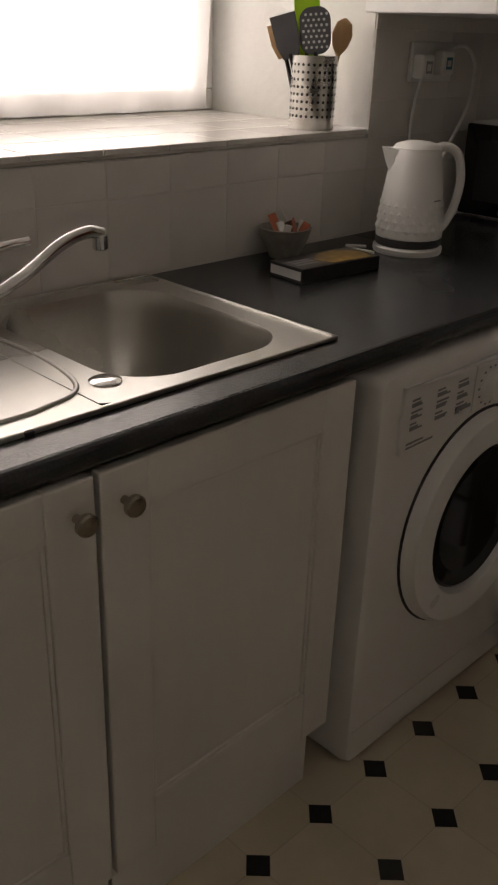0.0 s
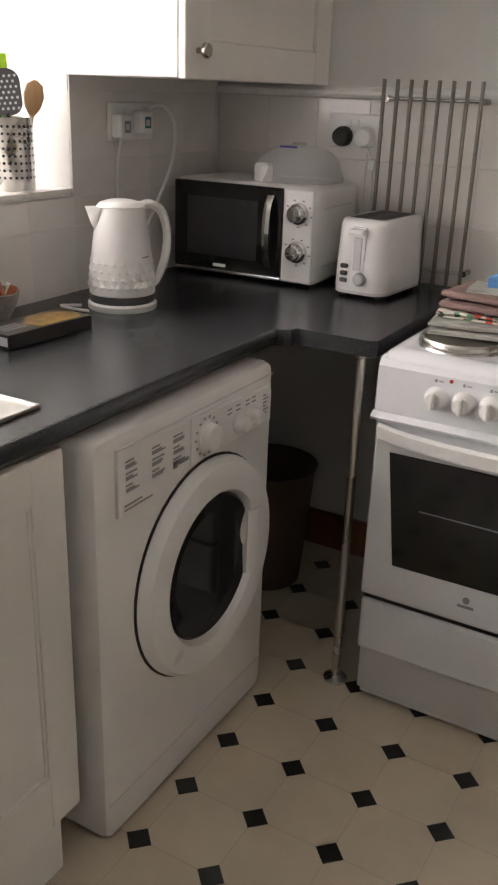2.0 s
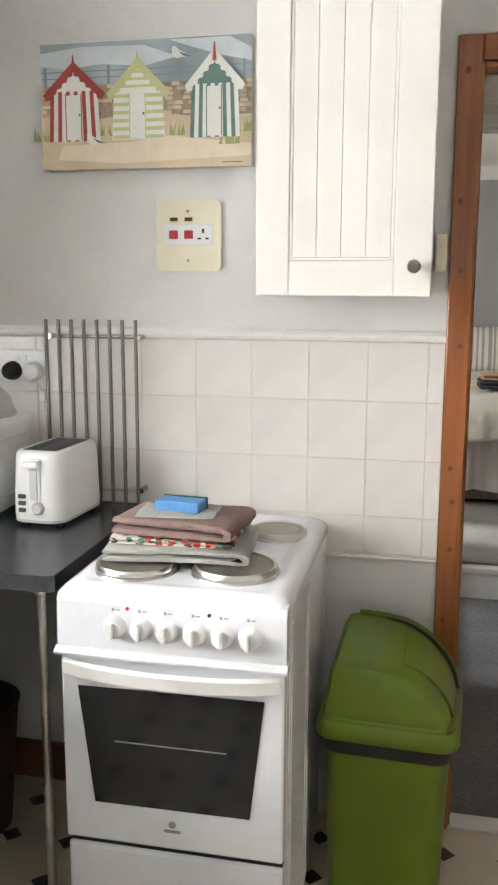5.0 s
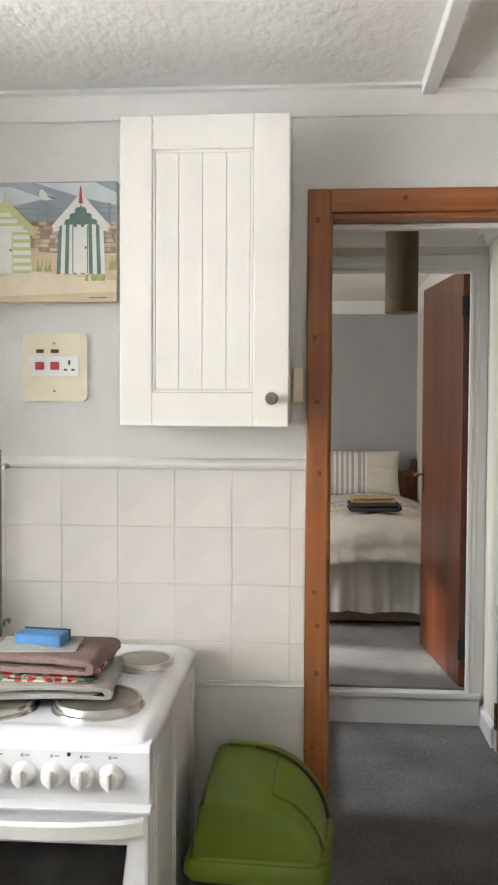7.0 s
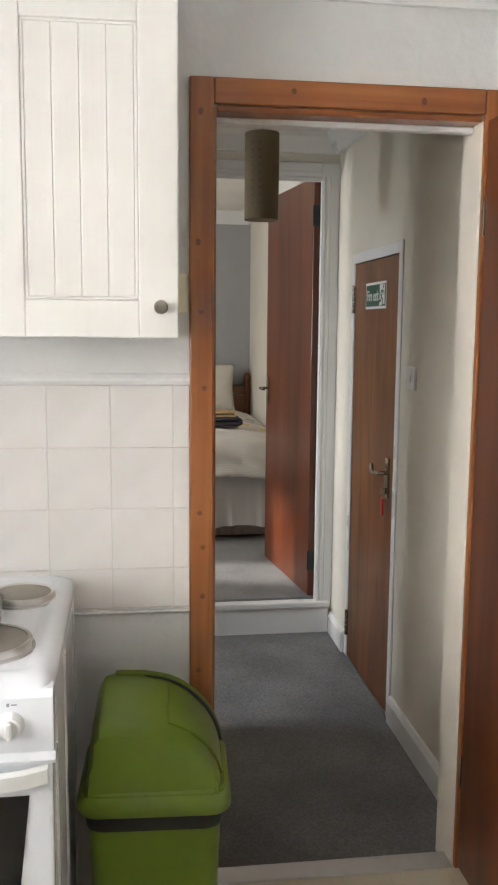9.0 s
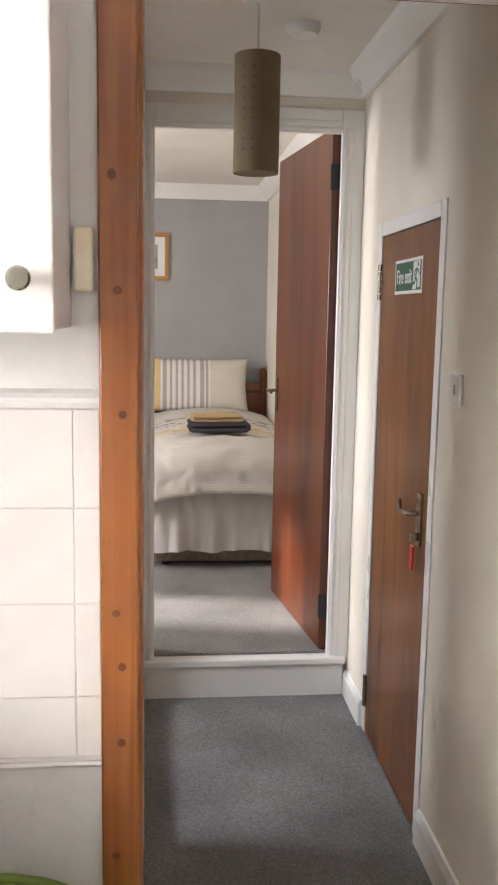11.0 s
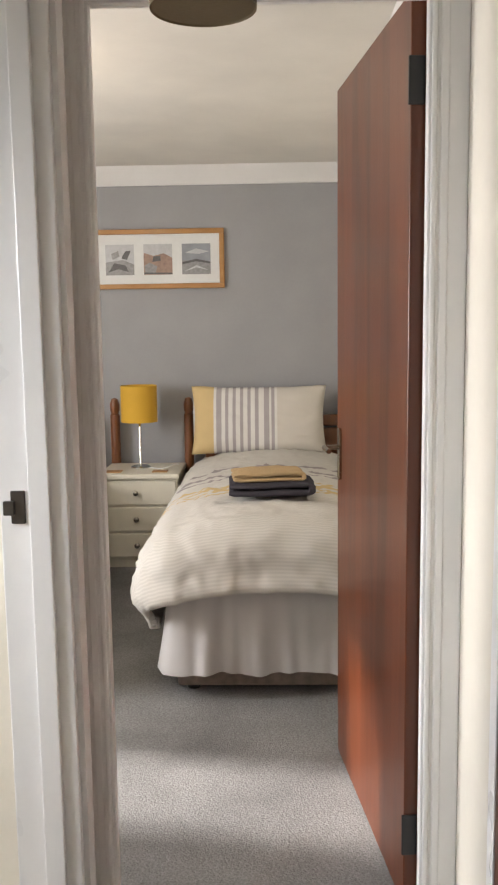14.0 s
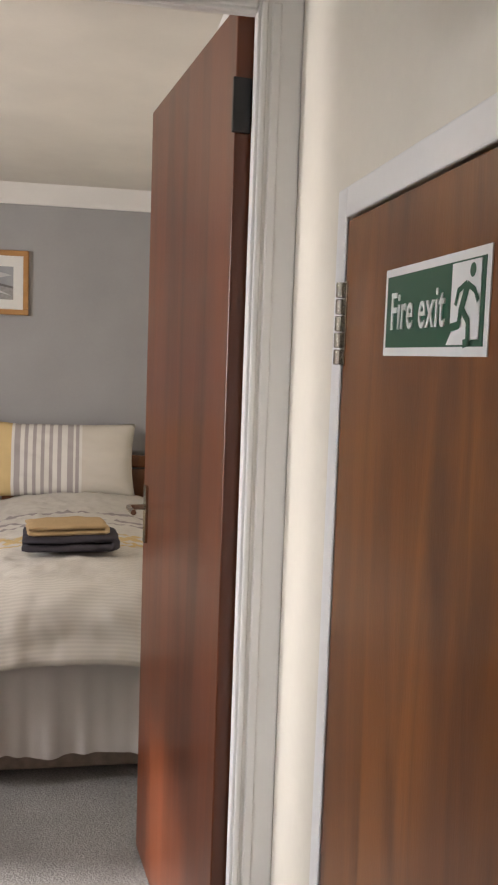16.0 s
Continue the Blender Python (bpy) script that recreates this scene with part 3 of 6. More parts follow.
for i, (x0, x1) in enumerate(((-.01, .488), (.492, 1.0))):
    carc = block("body", x0 + .001, x1 - .001, .702, 1.27, .135, .70, CARCASE)
    mid = .08
    d = shaker_door(x0 + .002, x1 - .002, .135, .852, .70, -1, x0 + mid, x1 - mid + .004, .247, .78)
    k = knob((.456 if i == 0 else .530, .681, .803), "y", -1)
    pl = block("plinth", x0 + .001, x1 - (.04 if i else .001), .697, .715, 0, .135, CABINET, .002)
    thing("base_cabinet", ((x0 + x1) / 2, .98, 0), [carc, d, k, pl], "white panelled kitchen base cabinet with round metal knob", "cabinet", "kitchen base cabinets")
block_left = block("body", -1.1, -.012, .70, 1.27, 0, .852, CABINET)
thing("base_cabinet", (-.55, .98, 0), [block_left], "white kitchen base cabinet under the dark worktop", "cabinet", "kitchen base cabinets")

# worktop: an L with a hole for the bowl, round front edge
WT = .895
FRONT = .678
bm = bmesh.new()
add_box(bm, -1.1, 1.70, FRONT, .80, .861, WT)
edges = [e for e in bm.edges if all(abs(v.co.y - FRONT) < .0005 for v in e.verts) and abs(e.verts[0].co.z - e.verts[1].co.z) < .0001]
bmesh.ops.bevel(bm, geom=edges, offset=.013, segments=4, profile=.5, affect="EDGES")
for r in ((-1.1, .03, .80, 1.27), (.03, .99, 1.235, 1.27), (.99, 1.70, .80, 1.27)):
    add_box(bm, r[0], r[1], r[2], r[3], .861, WT)
run = mesh_of("run", bm, WORKTOP)
ret = [(1.70, 1.27), (1.70, FRONT + .004)]
ret += [(1.70 + .035 * (1 - math.cos(radians(a))), FRONT + .004 - .03 * math.sin(radians(a))) for a in (30, 60, 90)] + [(1.735, .475), (1.745, .462), (2.395, .462), (2.395, 1.27)]
retm = prism("return_end", ret, "z", .859, WT + .0005, WORKTOP, 0)
thing("worktop", (1.0, .96, .855), [run, retm], "dark slate-grey laminate kitchen worktop with rounded edge", "worktop")
thing("support_pole", (1.766, .505, 0), [lathe("tube", [(.03, 0), (.03, .006), (.014, .012), (.0105, .014), (.0105, .848), (.02, .85), (.02, .8585)], (1.766, .505, 0), STEEL)], "slim brushed steel leg holding up the worktop end", "leg")

# sink
def sink():
    z = WT + .005
    bowl_o = rounded(.628, .972, .79, 1.21, .1, 8)
    n = len(bowl_o)
    outer = rounded(.0, 1.026, .752, 1.258, .02, 8)
    bm = bmesh.new()
    # rim plate built as boxes round the bowl, then the bowl itself
    cx, cy = .79, 1.015

    def ring(scale_x, scale_y, h):
        return [bm.verts.new((cx + (x - cx) * scale_x, cy + (y - cy) * scale_y, h)) for x, y in bowl_o]
    tgt = []
    for x, y in bowl_o:
        d = Vector((x - cx, y - cy))
        best = 9
        for lim, comp in ((1.02, 0), (.56, 0), (1.252, 1), (.758, 1)):
            if abs(d[comp]) > 1e-6:
                k = (lim - (cx, cy)[comp]) / d[comp]
                if k > 0:
                    best = min(best, k)
        tgt.append(bm.verts.new((cx + d.x * best, cy + d.y * best, z)))
    rings = [tgt, ring(1.0, 1.0, z), ring(.985, .985, z - .006), ring(.96, .965, z - .03), ring(.93, .94, z - .14), ring(.86, .88, z - .172), ring(.7, .75, z - .178), ring(.12, .12, z - .182)]
    for lo, hi in zip(rings, rings[1:]):
        for i in range(n):
            j = (i + 1) % n
            bm.faces.new((lo[i], lo[j], hi[j], hi[i]))
    bm.faces.new(rings[-1])
    body = mesh_of("bowl", bm, STEEL, True)
    crease(body, 50)
    rimrows = [(.0, 1.028, .75, .759, WT, z + .003), (.0, 1.028, 1.251, 1.26, WT, z + .003), (1.0185, 1.028, .757, 1.253, WT, z + .0028), (.0, .009, .757, 1.253, WT, z + .0028), (.008, .562, .757, 1.253, WT - .01, z - .001)]
    rim = blocks("rim", rimrows, STEEL, .0025)
    # corner gussets of the plate
    gus = each("plate", [(.96, 1.02, .757, .80, WT, z - .0005), (.96, 1.02, 1.22, 1.253, WT, z - .0005)], STEEL, 0)
    bm = bmesh.new()
    for i in range(5):
        yy, end = .855 + i * .078, .505 - .016 * abs(i - 2) ** 1.6
        for dy in (-.014, .014):
            add_tube(bm, [(.05, yy + dy, z - .001), (end - .014, yy + dy, z - .001)], .0034, 8)
        add_tube(bm, [(end - .014 + .014 * math.cos(a), yy + .014 * math.sin(a), z - .001) for a in [radians(-90 + 18 * k) for k in range(11)]], .0034, 8)
    add_tube(bm, curve_pts([(.05, .80, z), (.38, .80, z), (.50, .806, z), (.575, .845, z), (.60, 1.0, z), (.575, 1.16, z), (.50, 1.20, z), (.38, 1.214, z), (.05, 1.214, z)], 6), .0042, 8)
    ribs = mesh_of("drainer_ribs", bm, STEEL, True)
    plug = lathe("waste_cover", [(.024, 0), (.024, .003), (.018, .006), (.004, .0065)], (.615, .832, z - .001), CHROME)
    drain = lathe("drain", [(.035, 0), (.035, .003), (.026, .004), (.024, 0)], (.79, 1.015, z - .181), CHROME)
    return thing("sink", (.5, 1.0, WT), [body, rim, *gus, ribs, plug, drain], "brushed stainless steel inset sink with ribbed drainer", "sink")


sink()
tap = [tube("spout", curve_pts([(.565, 1.185, .935), (.61, 1.15, .948), (.67, 1.13, .98), (.745, 1.13, 1.022), (.80, 1.13, 1.036), (.83, 1.13, 1.03)]), .0115, CHROME, 14),
       lathe("nozzle", [(.010, 0), (.0135, .003), (.0135, .026), (.010, .03)], (.826, 1.13, 1.002), CHROME),
       lathe("body", [(.028, 0), (.028, .01), (.021, .02), (.021, .075), (.016, .088), (.004, .094)], (.565, 1.185, WT + .004), CHROME),
       tube("lever", curve_pts([(.565, 1.19, .98), (.60, 1.195, 1.0), (.66, 1.2, 1.013), (.727, 1.2, 1.018)]), [.012] * 8 + [.009] * 17, CHROME)]
thing("mixer_tap", (.565, 1.185, WT), tap, "chrome mixer tap with swan spout over the sink", "tap")


# ---- washing machine ----
def washer():
    x0, x1, y, z1 = 1.035, 1.635, .65, .848
    cx, cz = 1.366, .478
    body = loft("body", [[(p, yy, q) for p, q in rounded(x0 + i, x1 - i, .01 + i, z1 - i, .022, 4)] for yy, i in ((1.2, 0), (y + .02, 0), (y + .006, .004), (y, .014))], APPLIANCE)
    panel = prism("control_panel", [(1.085, .70), (1.15, .70), (1.30, .722), (1.612, .722), (1.612, .79), (1.60, .80), (1.085, .825)], "y", y - .008, y + .005, APPLIANCE, .003)
    drawer_line = blocks("drawer_line", [(1.085, 1.612, y - .0095, y - .007, .8245 - .0005, .826), (1.30, 1.302, y - .0095, y - .007, .722, .815)], GREYSIDE, 0)
    kick = blocks("kick_line", [(x0 + .01, x1 - .01, y - .0012, y + .002, .098, .0995)], GREYSIDE, 0)
    ringp = [(.232, .006), (.232, -.012), (.222, -.03), (.19, -.034), (.165, -.03), (.156, -.016), (.154, .0)]
    bm = bmesh.new()
    segs, rings = 56, []
    for r, h in ringp:
        ring = []
        for i in range(segs):
            a = 2 * math.pi * i / segs
            rr = r
            near = max(0, math.cos(a - radians(8)))
            if r < .2:
                rr = r - .035 * max(0, (near - .90) / .10)
            ring.append(bm.verts.new((cx + rr * math.cos(a), y + h, cz + rr * math.sin(a))))
        rings.append(ring)
    for lo, hi in zip(rings, rings[1:]):
        for i in range(segs):
            j = (i + 1) % segs
            bm.faces.new((lo[i], lo[j], hi[j], hi[i]))
    door = mesh_of("door_ring", bm, WHITEPLASTIC, True)
    crease(door)
    gap = lathe("door_seal", [(.2365, .002), (.2365, -.003), (.23, -.004)], (cx, y, cz), BLACK, "y", 48)
    bowl = lathe("door_glass", [(.158, -.012), (.15, -.018), (.12, -.012), (.05, .0), (.004, .002)], (cx, y - .002, cz), BLACKGLASS, "y", 48)
    grip = loft("handle", [[(cx + .135 + dx, y + dy, cz + h) for dx, dy in ((-.010, -.03), (.012, -.038), (.03, -.036), (.03, -.02), (-.006, -.016))] for h in (-.075, -.06, 0, .06, .075)], WHITEPLASTIC)
    parts = [body, panel, drawer_line, kick, door, gap, bowl, grip]
    for kx, kz, r in ((1.357, .765, .027), (1.473, .755, .016), (1.528, .757, .016)):
        parts.append(lathe("knob", [(r + .004, 0), (r + .003, -.004), (r, -.006), (r * .92, -.022), (r * .7, -.026), (.002, -.027)], (kx, y - .008, kz), WHITEPLASTIC, "y", 28))
    bm = bmesh.new()
    rnd = random.Random(3)
    for c0 in (1.105, 1.18, 1.245):
        for i in range(6):
            for j in range(1 + (i % 2)):
                w = rnd.uniform(.018, .04)
                add_box(bm, c0, c0 + w, y - .0088, y - .0078, .80 - i * .011 - .0035 + j * .004, .80 - i * .011 + j * .004)
    for i in range(2):
        add_box(bm, 1.10, 1.15 + .03 * i, y - .0088, y - .0078, .716 - i * .008, .7195 - i * .008)
    for i in range(14):
        a = 2 * math.pi * i / 14
        add_box(bm, 1.357 + .038 * math.cos(a) - .003, 1.357 + .038 * math.cos(a) + .003, y - .0088, y - .0078, .765 + .038 * math.sin(a) - .002, .765 + .038 * math.sin(a) + .002)
    for cxx in (1.44, 1.473, 1.51, 1.535):
        for i in range(2):
            add_box(bm, cxx - .008, cxx + .008, y - .0088, y - .0078, .783 + i * .009, .786 + i * .009)
    for i in range(7):
        add_box(bm, 1.575, 1.587 + (i % 3) * .005, y - .0088, y - .0078, .735 + i * .008, .738 + i * .008)
    parts.append(tagged(mesh_of("printed_marks", bm, PRINT), kind="stuff"))
    parts.append(blocks("badge", [(1.245, 1.258, y - .0088, y - .0078, .735, .748), (1.262, 1.295, y - .0088, y - .0078, .738, .745)], PRINT, 0))
    return thing("washing_machine", (1.335, .93, 0), parts + [block("foot", x0 + .03, x1 - .03, .70, 1.18, 0, .012, BLACK)], "white front-loading washing machine with dark round door", "washing machine")


washer()


# ---- cooker ----
def cooker():
    x, yl, yr, xb = 1.70, .438, -.055, 2.372
    body = block("body", x + .03, xb, yr + .004, yl - .004, .03, .862, GREYSIDE, .004)
    hob = loft("hob", [[(p, q, z) for p, q in rounded(x + a, xb - b, yr + c, yl - c, .03, 5)] for z, a, b, c in ((.858, .004, 0, 0), (.872, .004, 0, .0), (.884, .012, .002, .006), (.891, .03, .006, .022), (.891, .05, .01, .04), (.886, .062, .016, .052))], ENAMEL)
    panel = prism("control_panel", [(x + .03, .752), (x - .004, .758), (x - .002, .86), (x + .006, .874), (x + .03, .878)], "y", yr, yl, ENAMEL, .002)
    lip = prism("panel_lip", [(x + .03, .742), (x - .016, .744), (x - .018, .75), (x - .004, .76), (x + .03, .76)], "y", yr - .004, yl + .004, ENAMEL, .002)
    door = block("oven_door", x, x + .03, yr + .004, yl - .004, .312, .742, ENAMEL, .006)
    glassp = prism("door_glass", [(.396, .672), (-.010, .676), (.020, .408), (.364, .405)], "x", x - .003, x + .004, BLACKGLASS, .002)
    shelf = block("oven_shelf_bar", x - .0042, x - .0032, .07, .315, .552, .5545, PRINT, 0)
    hp = []
    for i in range(13):
        t = i / 12
        yy = yr + .012 + (yl - yr - .024) * t
        b = math.sin(math.pi * t) ** .6
        hp.append([(x - .006 - .028 * b + dx, yy, .716 + dz - .006 * b) for dx, dz in ((0, -.016), (.012, -.018), (.016, .012), (.006, .018), (-.003, .012))])
    handle = loft("handle", hp, WHITEPLASTIC)
    drawer = block("drawer", x + .002, x + .03, yr + .004, yl - .006, .162, .298, ENAMEL, .008)
    gapline = block("drawer_gap", x + .012, x + .03, yr + .006, yl - .008, .298, .312, BLACK, 0)
    plinth = block("plinth", x + .05, x + .07, yr + .004, yl - .006, 0.004, .17, ENAMEL, .003)
    parts = [body, hob, panel, lip, door, glassp, shelf, handle, drawer, gapline, plinth]
    parts.append(blocks("side_rib", [(xx, xx + .012, yr + .001, yr + .006, .06, .82) for xx in (x + .06, x + .085, x + .30, x + .325, x + .58)], GREYSIDE, .002))
    for ky in (.308, .25, .195, .136, .077, .02):
        parts.append(lathe("knob", [(.025, 0), (.024, -.004), (.021, -.008), (.0195, -.02), (.016, -.023), (.003, -.024)], (x - .003, ky, .812), WHITEPLASTIC, "x", 24))
        parts.append(block("knob_grip", x - .037, x - .018, ky - .0045, ky + .0045, .795, .829, WHITEPLASTIC, .003))
    bm = bmesh.new()
    for ky in (.308, .25, .195, .136, .077, .02):
        add_box(bm, x - .0036, x - .002, ky - .012, ky - .002, .848, .850)
        add_box(bm, x - .0036, x - .002, ky + .001, ky + .006, .846, .852)
    parts.append(tagged(mesh_of("printed_marks", bm, PRINT), kind="stuff"))
    parts.append(lathe("pilot_lamp", [(.004, 0), (.004, -.002), (.001, -.003)], (x - .002, .28, .853), REDPLASTIC, "x", 12))
    parts.append(lathe("pilot_lamp", [(.004, 0), (.004, -.002), (.001, -.003)], (x - .002, .105, .853), BLACK, "x", 12))
    parts.append(lathe("badge", [(.008, 0), (.008, -.0015), (.006, -.0018), (.0055, -.0012)], (x - .0005, .19, .372), PRINT, "x", 20))
    parts.append(block("badge_bar", x - .0018, x + .001, .172, .208, .353, .359, PRINT, 0))
    for cx, cy, r in ((1.862, .315, .092), (1.885, .093, .095), (2.195, .053, .074), (2.19, .31, .09)):
        parts.append(lathe("hotplate", [(r + .006, -.004), (r + .004, .001), (r, .003), (r - .001, .013), (r - .004, .0165), (r - .009, .015), (r - .010, .012)], (cx, cy, .889), STEEL, segs=40))
        parts.append(lathe("plate_top", [(r - .010, .004), (r - .0102, .0135), (r * .6, .0142), (r * .2, .0138), (.002, .0138)], (cx, cy, .889), HOTPLATE, segs=40))
    return thing("cooker", (2.03, .19, 0), parts, "white electric cooker with four solid hotplates", "cooker")


HOTPLATE = mat("worn_hotplate", (0.33, 0.30, 0.25), 0.38, 0.9, 0.15, 30, stain=0.12)
cooker()


# ---- folded towels on the hob ----
def folded(name, cx, cy, z, lx, ly, h, material, seed, folds=2, turn=0, droop=0.0):
    """A cloth folded back on itself: a thick sheet that bends round at its ends, layer on layer."""
    th = h / folds
    half = th * .46
    mid = []
    for f in range(folds):
        a, b = (1, -1) if f % 2 == 0 else (-1, 1)
        e = ly / 2 - th / 2
        short = .012 * noise.noise(Vector((f * 3.7, seed, 1)))
        for k in range(15):
            t = k / 14
            mid.append((a * e * (1 - t) + b * e * t + (short if k == 0 else 0), th * (f + .5)))
        if f < folds - 1:
            mid += [(b * (e + th / 2 * math.sin(w)), th * (f + 1) - th / 2 * math.cos(w)) for w in (math.pi * .2, math.pi * .4, math.pi * .6, math.pi * .8)]
    up, down = [], []
    for k, (y, zz) in enumerate(mid):
        y0, z0 = mid[max(0, k - 1)]
        y1, z1 = mid[min(len(mid) - 1, k + 1)]
        d = math.hypot(y1 - y0, z1 - z0) or 1
        ny, nz = -(z1 - z0) / d, (y1 - y0) / d
        taper = half * (.55 if k in (0, len(mid) - 1) else 1)
        up.append((y + ny * taper, zz + nz * taper)), down.append((y - ny * taper, zz - nz * taper))
    outline = up + down[::-1]
    loops, n = [], 16
    for i in range(n + 1):
        s = 2 * i / n - 1
        edge = 1 - .45 * max(0, (abs(s) - .82) / .18) ** 2
        row = []
        for k, (y, zz) in enumerate(outline):
            layer = min(folds - 1, max(0, int(zz / th)))
            zc = th * (layer + .5)
            wob = .005 * noise.noise(Vector((s * 1.6 + seed, y * 9, seed))) + .003 * noise.noise(Vector((s * 5, y * 26 + seed, layer)))
            out = s * (lx / 2) * (1 - .05 * noise.noise(Vector((y * 6, layer * 2.3, seed))) - .03 * (layer % 2))
            row.append((out, y + .006 * noise.noise(Vector((s * 3, layer + seed, 7))), max(.001, zc + (zz - zc) * edge + wob * min(1, zz / th) - droop * (2 * y / ly) ** 2)))
        loops.append(row)
    ob = loft(name, loops, material, angle=75)
    ob.data.transform(pose(cx, cy, z, 0, 0, turn))
    return ob


FLORAL = mat("floral_print_cloth", (0.42, 0.38, 0.33), 0.9, 0, 0.1, 60, 0.4, 200)
_n, _l = FLORAL.node_tree.nodes, FLORAL.node_tree.links
_v, _cr = _n.new("ShaderNodeTexVoronoi"), _n.new("ShaderNodeValToRGB")
_v.inputs["Scale"].default_value = 75
_l.new([x for x in _n if x.type == "TEX_COORD"][0].outputs["Object"], _v.inputs[0])
_cr.color_ramp.interpolation = "CONSTANT"
_cr.color_ramp.elements[0].color, _cr.color_ramp.elements[1].color = (.6, .57, .5, 1), (.45, .06, .04, 1)
_cr.color_ramp.elements[1].position = .62
_cr.color_ramp.elements.new(.38).color = (.03, .05, .04, 1)
_cr.color_ramp.elements.new(.52).color = (.08, .22, .13, 1)
_sp = _n.new("ShaderNodeSeparateColor")
_l.new(_v.outputs["Color"], _sp.inputs[0]), _l.new(_sp.outputs[0], _cr.inputs[0])
_l.new(_cr.outputs[0], [x for x in _n if x.type == "MIX" and x.blend_type == "MULTIPLY"][0].inputs["A"])
tw = [("tea_towel", 1.975, .245, .904, .25, .33, .033, GREYCLOTH, 1, 2, 6, "folded grey cloth on the hob", .004),
      ("tea_towel", 1.985, .25, .936, .225, .285, .015, FLORAL, 5, 2, 2, "folded floral printed tea towel in a stack", 0),
      ("towel", 1.985, .245, .950, .21, .285, .040, TOWELMAUVE, 9, 2, -4, "folded mauve-brown terry towel on the stack", 0)]
for nm, cx, cy, z, lx, ly, h, m, sd, fo, tn, lb, dr in tw:
    tagged(folded(nm, cx, cy, z, lx, ly, h, m, sd, fo, tn, dr), lb, "towel", "cloths on the cooker")
tagged(folded("cloth", 1.975, .25, .989, .12, .19, .008, GREYCLOTH, 12, 1, 5), "small pale dishcloth folded on the towels", "cloth", "cloths on the cooker")
thing("sponge", (1.975, .245, .996), [block("foam", 1.945, 2.0, .19, .30, .996, 1.022, SPONGE, .004), block("scourer", 2.0, 2.008, .19, .30, .996, 1.023, mat("green_scourer", (.03, .09, .06), .95, 0, .3, 200, .8, 200), .001)], "blue washing-up sponge with green scourer", "sponge", turn=-6)


# ---- swing bin ----
def bin_():
    x0, x1, y0, y1 = 2.0, 2.3, -.408, -.088
    cx, cy = (x0 + x1) / 2, (y0 + y1) / 2

    def loop(k, z, grow=0):
        return [(cx + (p - cx) * k, cy + (q - cy) * k, z) for p, q in rounded(x0 - grow, x1 + grow, y0 - grow, y1 + grow, .045, 5)]
    body = loft("body", [loop(.83, 0), loop(.85, .012), loop(.94, .455), loop(.94, .46)], GREEN)
    liner = loft("bin_liner", [loop(.955, .405), loop(.975, .43), loop(.96, .455), loop(.93, .462)], mat("black_bin_liner", (.012, .012, .013), .35, 0, .2, 60, .8, 40), caps=(False, False))
    rim = loft("rim", [loop(1, .445, .008), loop(1, .452, .012), loop(1, .47, .012), loop(1, .488, .004), loop(.98, .492)], GREEN, caps=(False, True))
    prof = [(y1 - .004, .49), (y1 - .012, .60), (y1 - .022, .655), (y1 - .035, .678), (y1 - .06, .686), (y1 - .13, .684), (y1 - .19, .67), (y1 - .24, .638), (y1 - .28, .59), (y1 - .303, .54), (y1 - .314, .49)]
    def section(x, k, dz):
        return [(x, cy + (p - cy) * k, .49 + (q - .49) * dz) for p, q in prof]
    hood = loft("hood", [section(x0 + .002, .97, .04), section(x0 + .012, .955, .42), section(x0 + .020, .955, .60), section(x0 + .026, .962, .655), section(x0 + .036, .97, .69), section(x0 + .055, .98, .72), section(x0 + .15, .99, .81), section(x1 - .06, .99, .90), section(x1 - .035, .985, .905), section(x1 - .018, .97, .82), section(x1 - .006, .965, .04)], GREEN, angle=24)

    def height(x):
        return .72 + .18 * min(1, max(0, (x - x0 - .055) / (x1 - x0 - .115)))

    def on_hood(x, lo, hi, lift):
        out = []
        for v in curve_pts([(p, q, 0) for p, q in prof[lo:hi]], 3):
            out.append((x, v.x - lift * .6, .49 + (v.y - .49) * height(x) + lift))
        return out
    far = on_hood(x1 - .054, 5, 11, .003)
    flap = loft("flap", [on_hood(x, 6, 11, .003) + on_hood(x, 6, 11, -.004)[::-1] for x in (x0 + .075, (x0 + x1) / 2, x1 - .068)], GREEN, angle=50)
    # Black tube stands in for the shade in the recess beside the flap.
    seam = tube("flap_gap_shade", far, [.002 + .006 * k / len(far) for k in range(len(far))], BLACK, 8)
    lip = tube("hood_edge", on_hood(x1 - .04, 4, 11, .003), .008, GREEN, 8)
    ledge = loft("ledge", [loop(1, .488, .002), loop(1, .494, .002), loop(.985, .499)], GREEN, caps=(False, True))
    return thing("swing_bin", (cx, cy, 0), [body, liner, rim, hood, flap, seam, lip, ledge], "olive green plastic swing bin with black liner", "bin", turn=-3)


bin_()


# ---- wall cabinets ----
def wall_cab(name, parts, base, label):
    return thing(name, base, parts, label, "cabinet", "kitchen wall cabinets")


wall_cab("wall_cabinet", [block("body", 2.178, 2.398, -.303, .106, 1.492, 2.236, CARCASE), shaker_door(-.305, .108, 1.488, 2.238, 2.178, -1, -.218, .028, 1.571, 2.156, 3, "x"), knob((2.159, -.265, 1.556), "x", -1)], (2.29, -.1, 1.488), "white tongue-and-groove kitchen wall cabinet with metal knob")
wall_cab("wall_cabinet", [block("body", 1.69, 2.385, .941, 1.283, 1.40, 2.13, CARCASE), shaker_door(1.69, 2.385, 1.398, 2.13, .94, -1, 1.78, 2.30, 1.475, 2.05), knob((1.735, .921, 1.455), "y", -1)], (2.04, 1.1, 1.40), "white panelled kitchen wall cabinet in the corner")


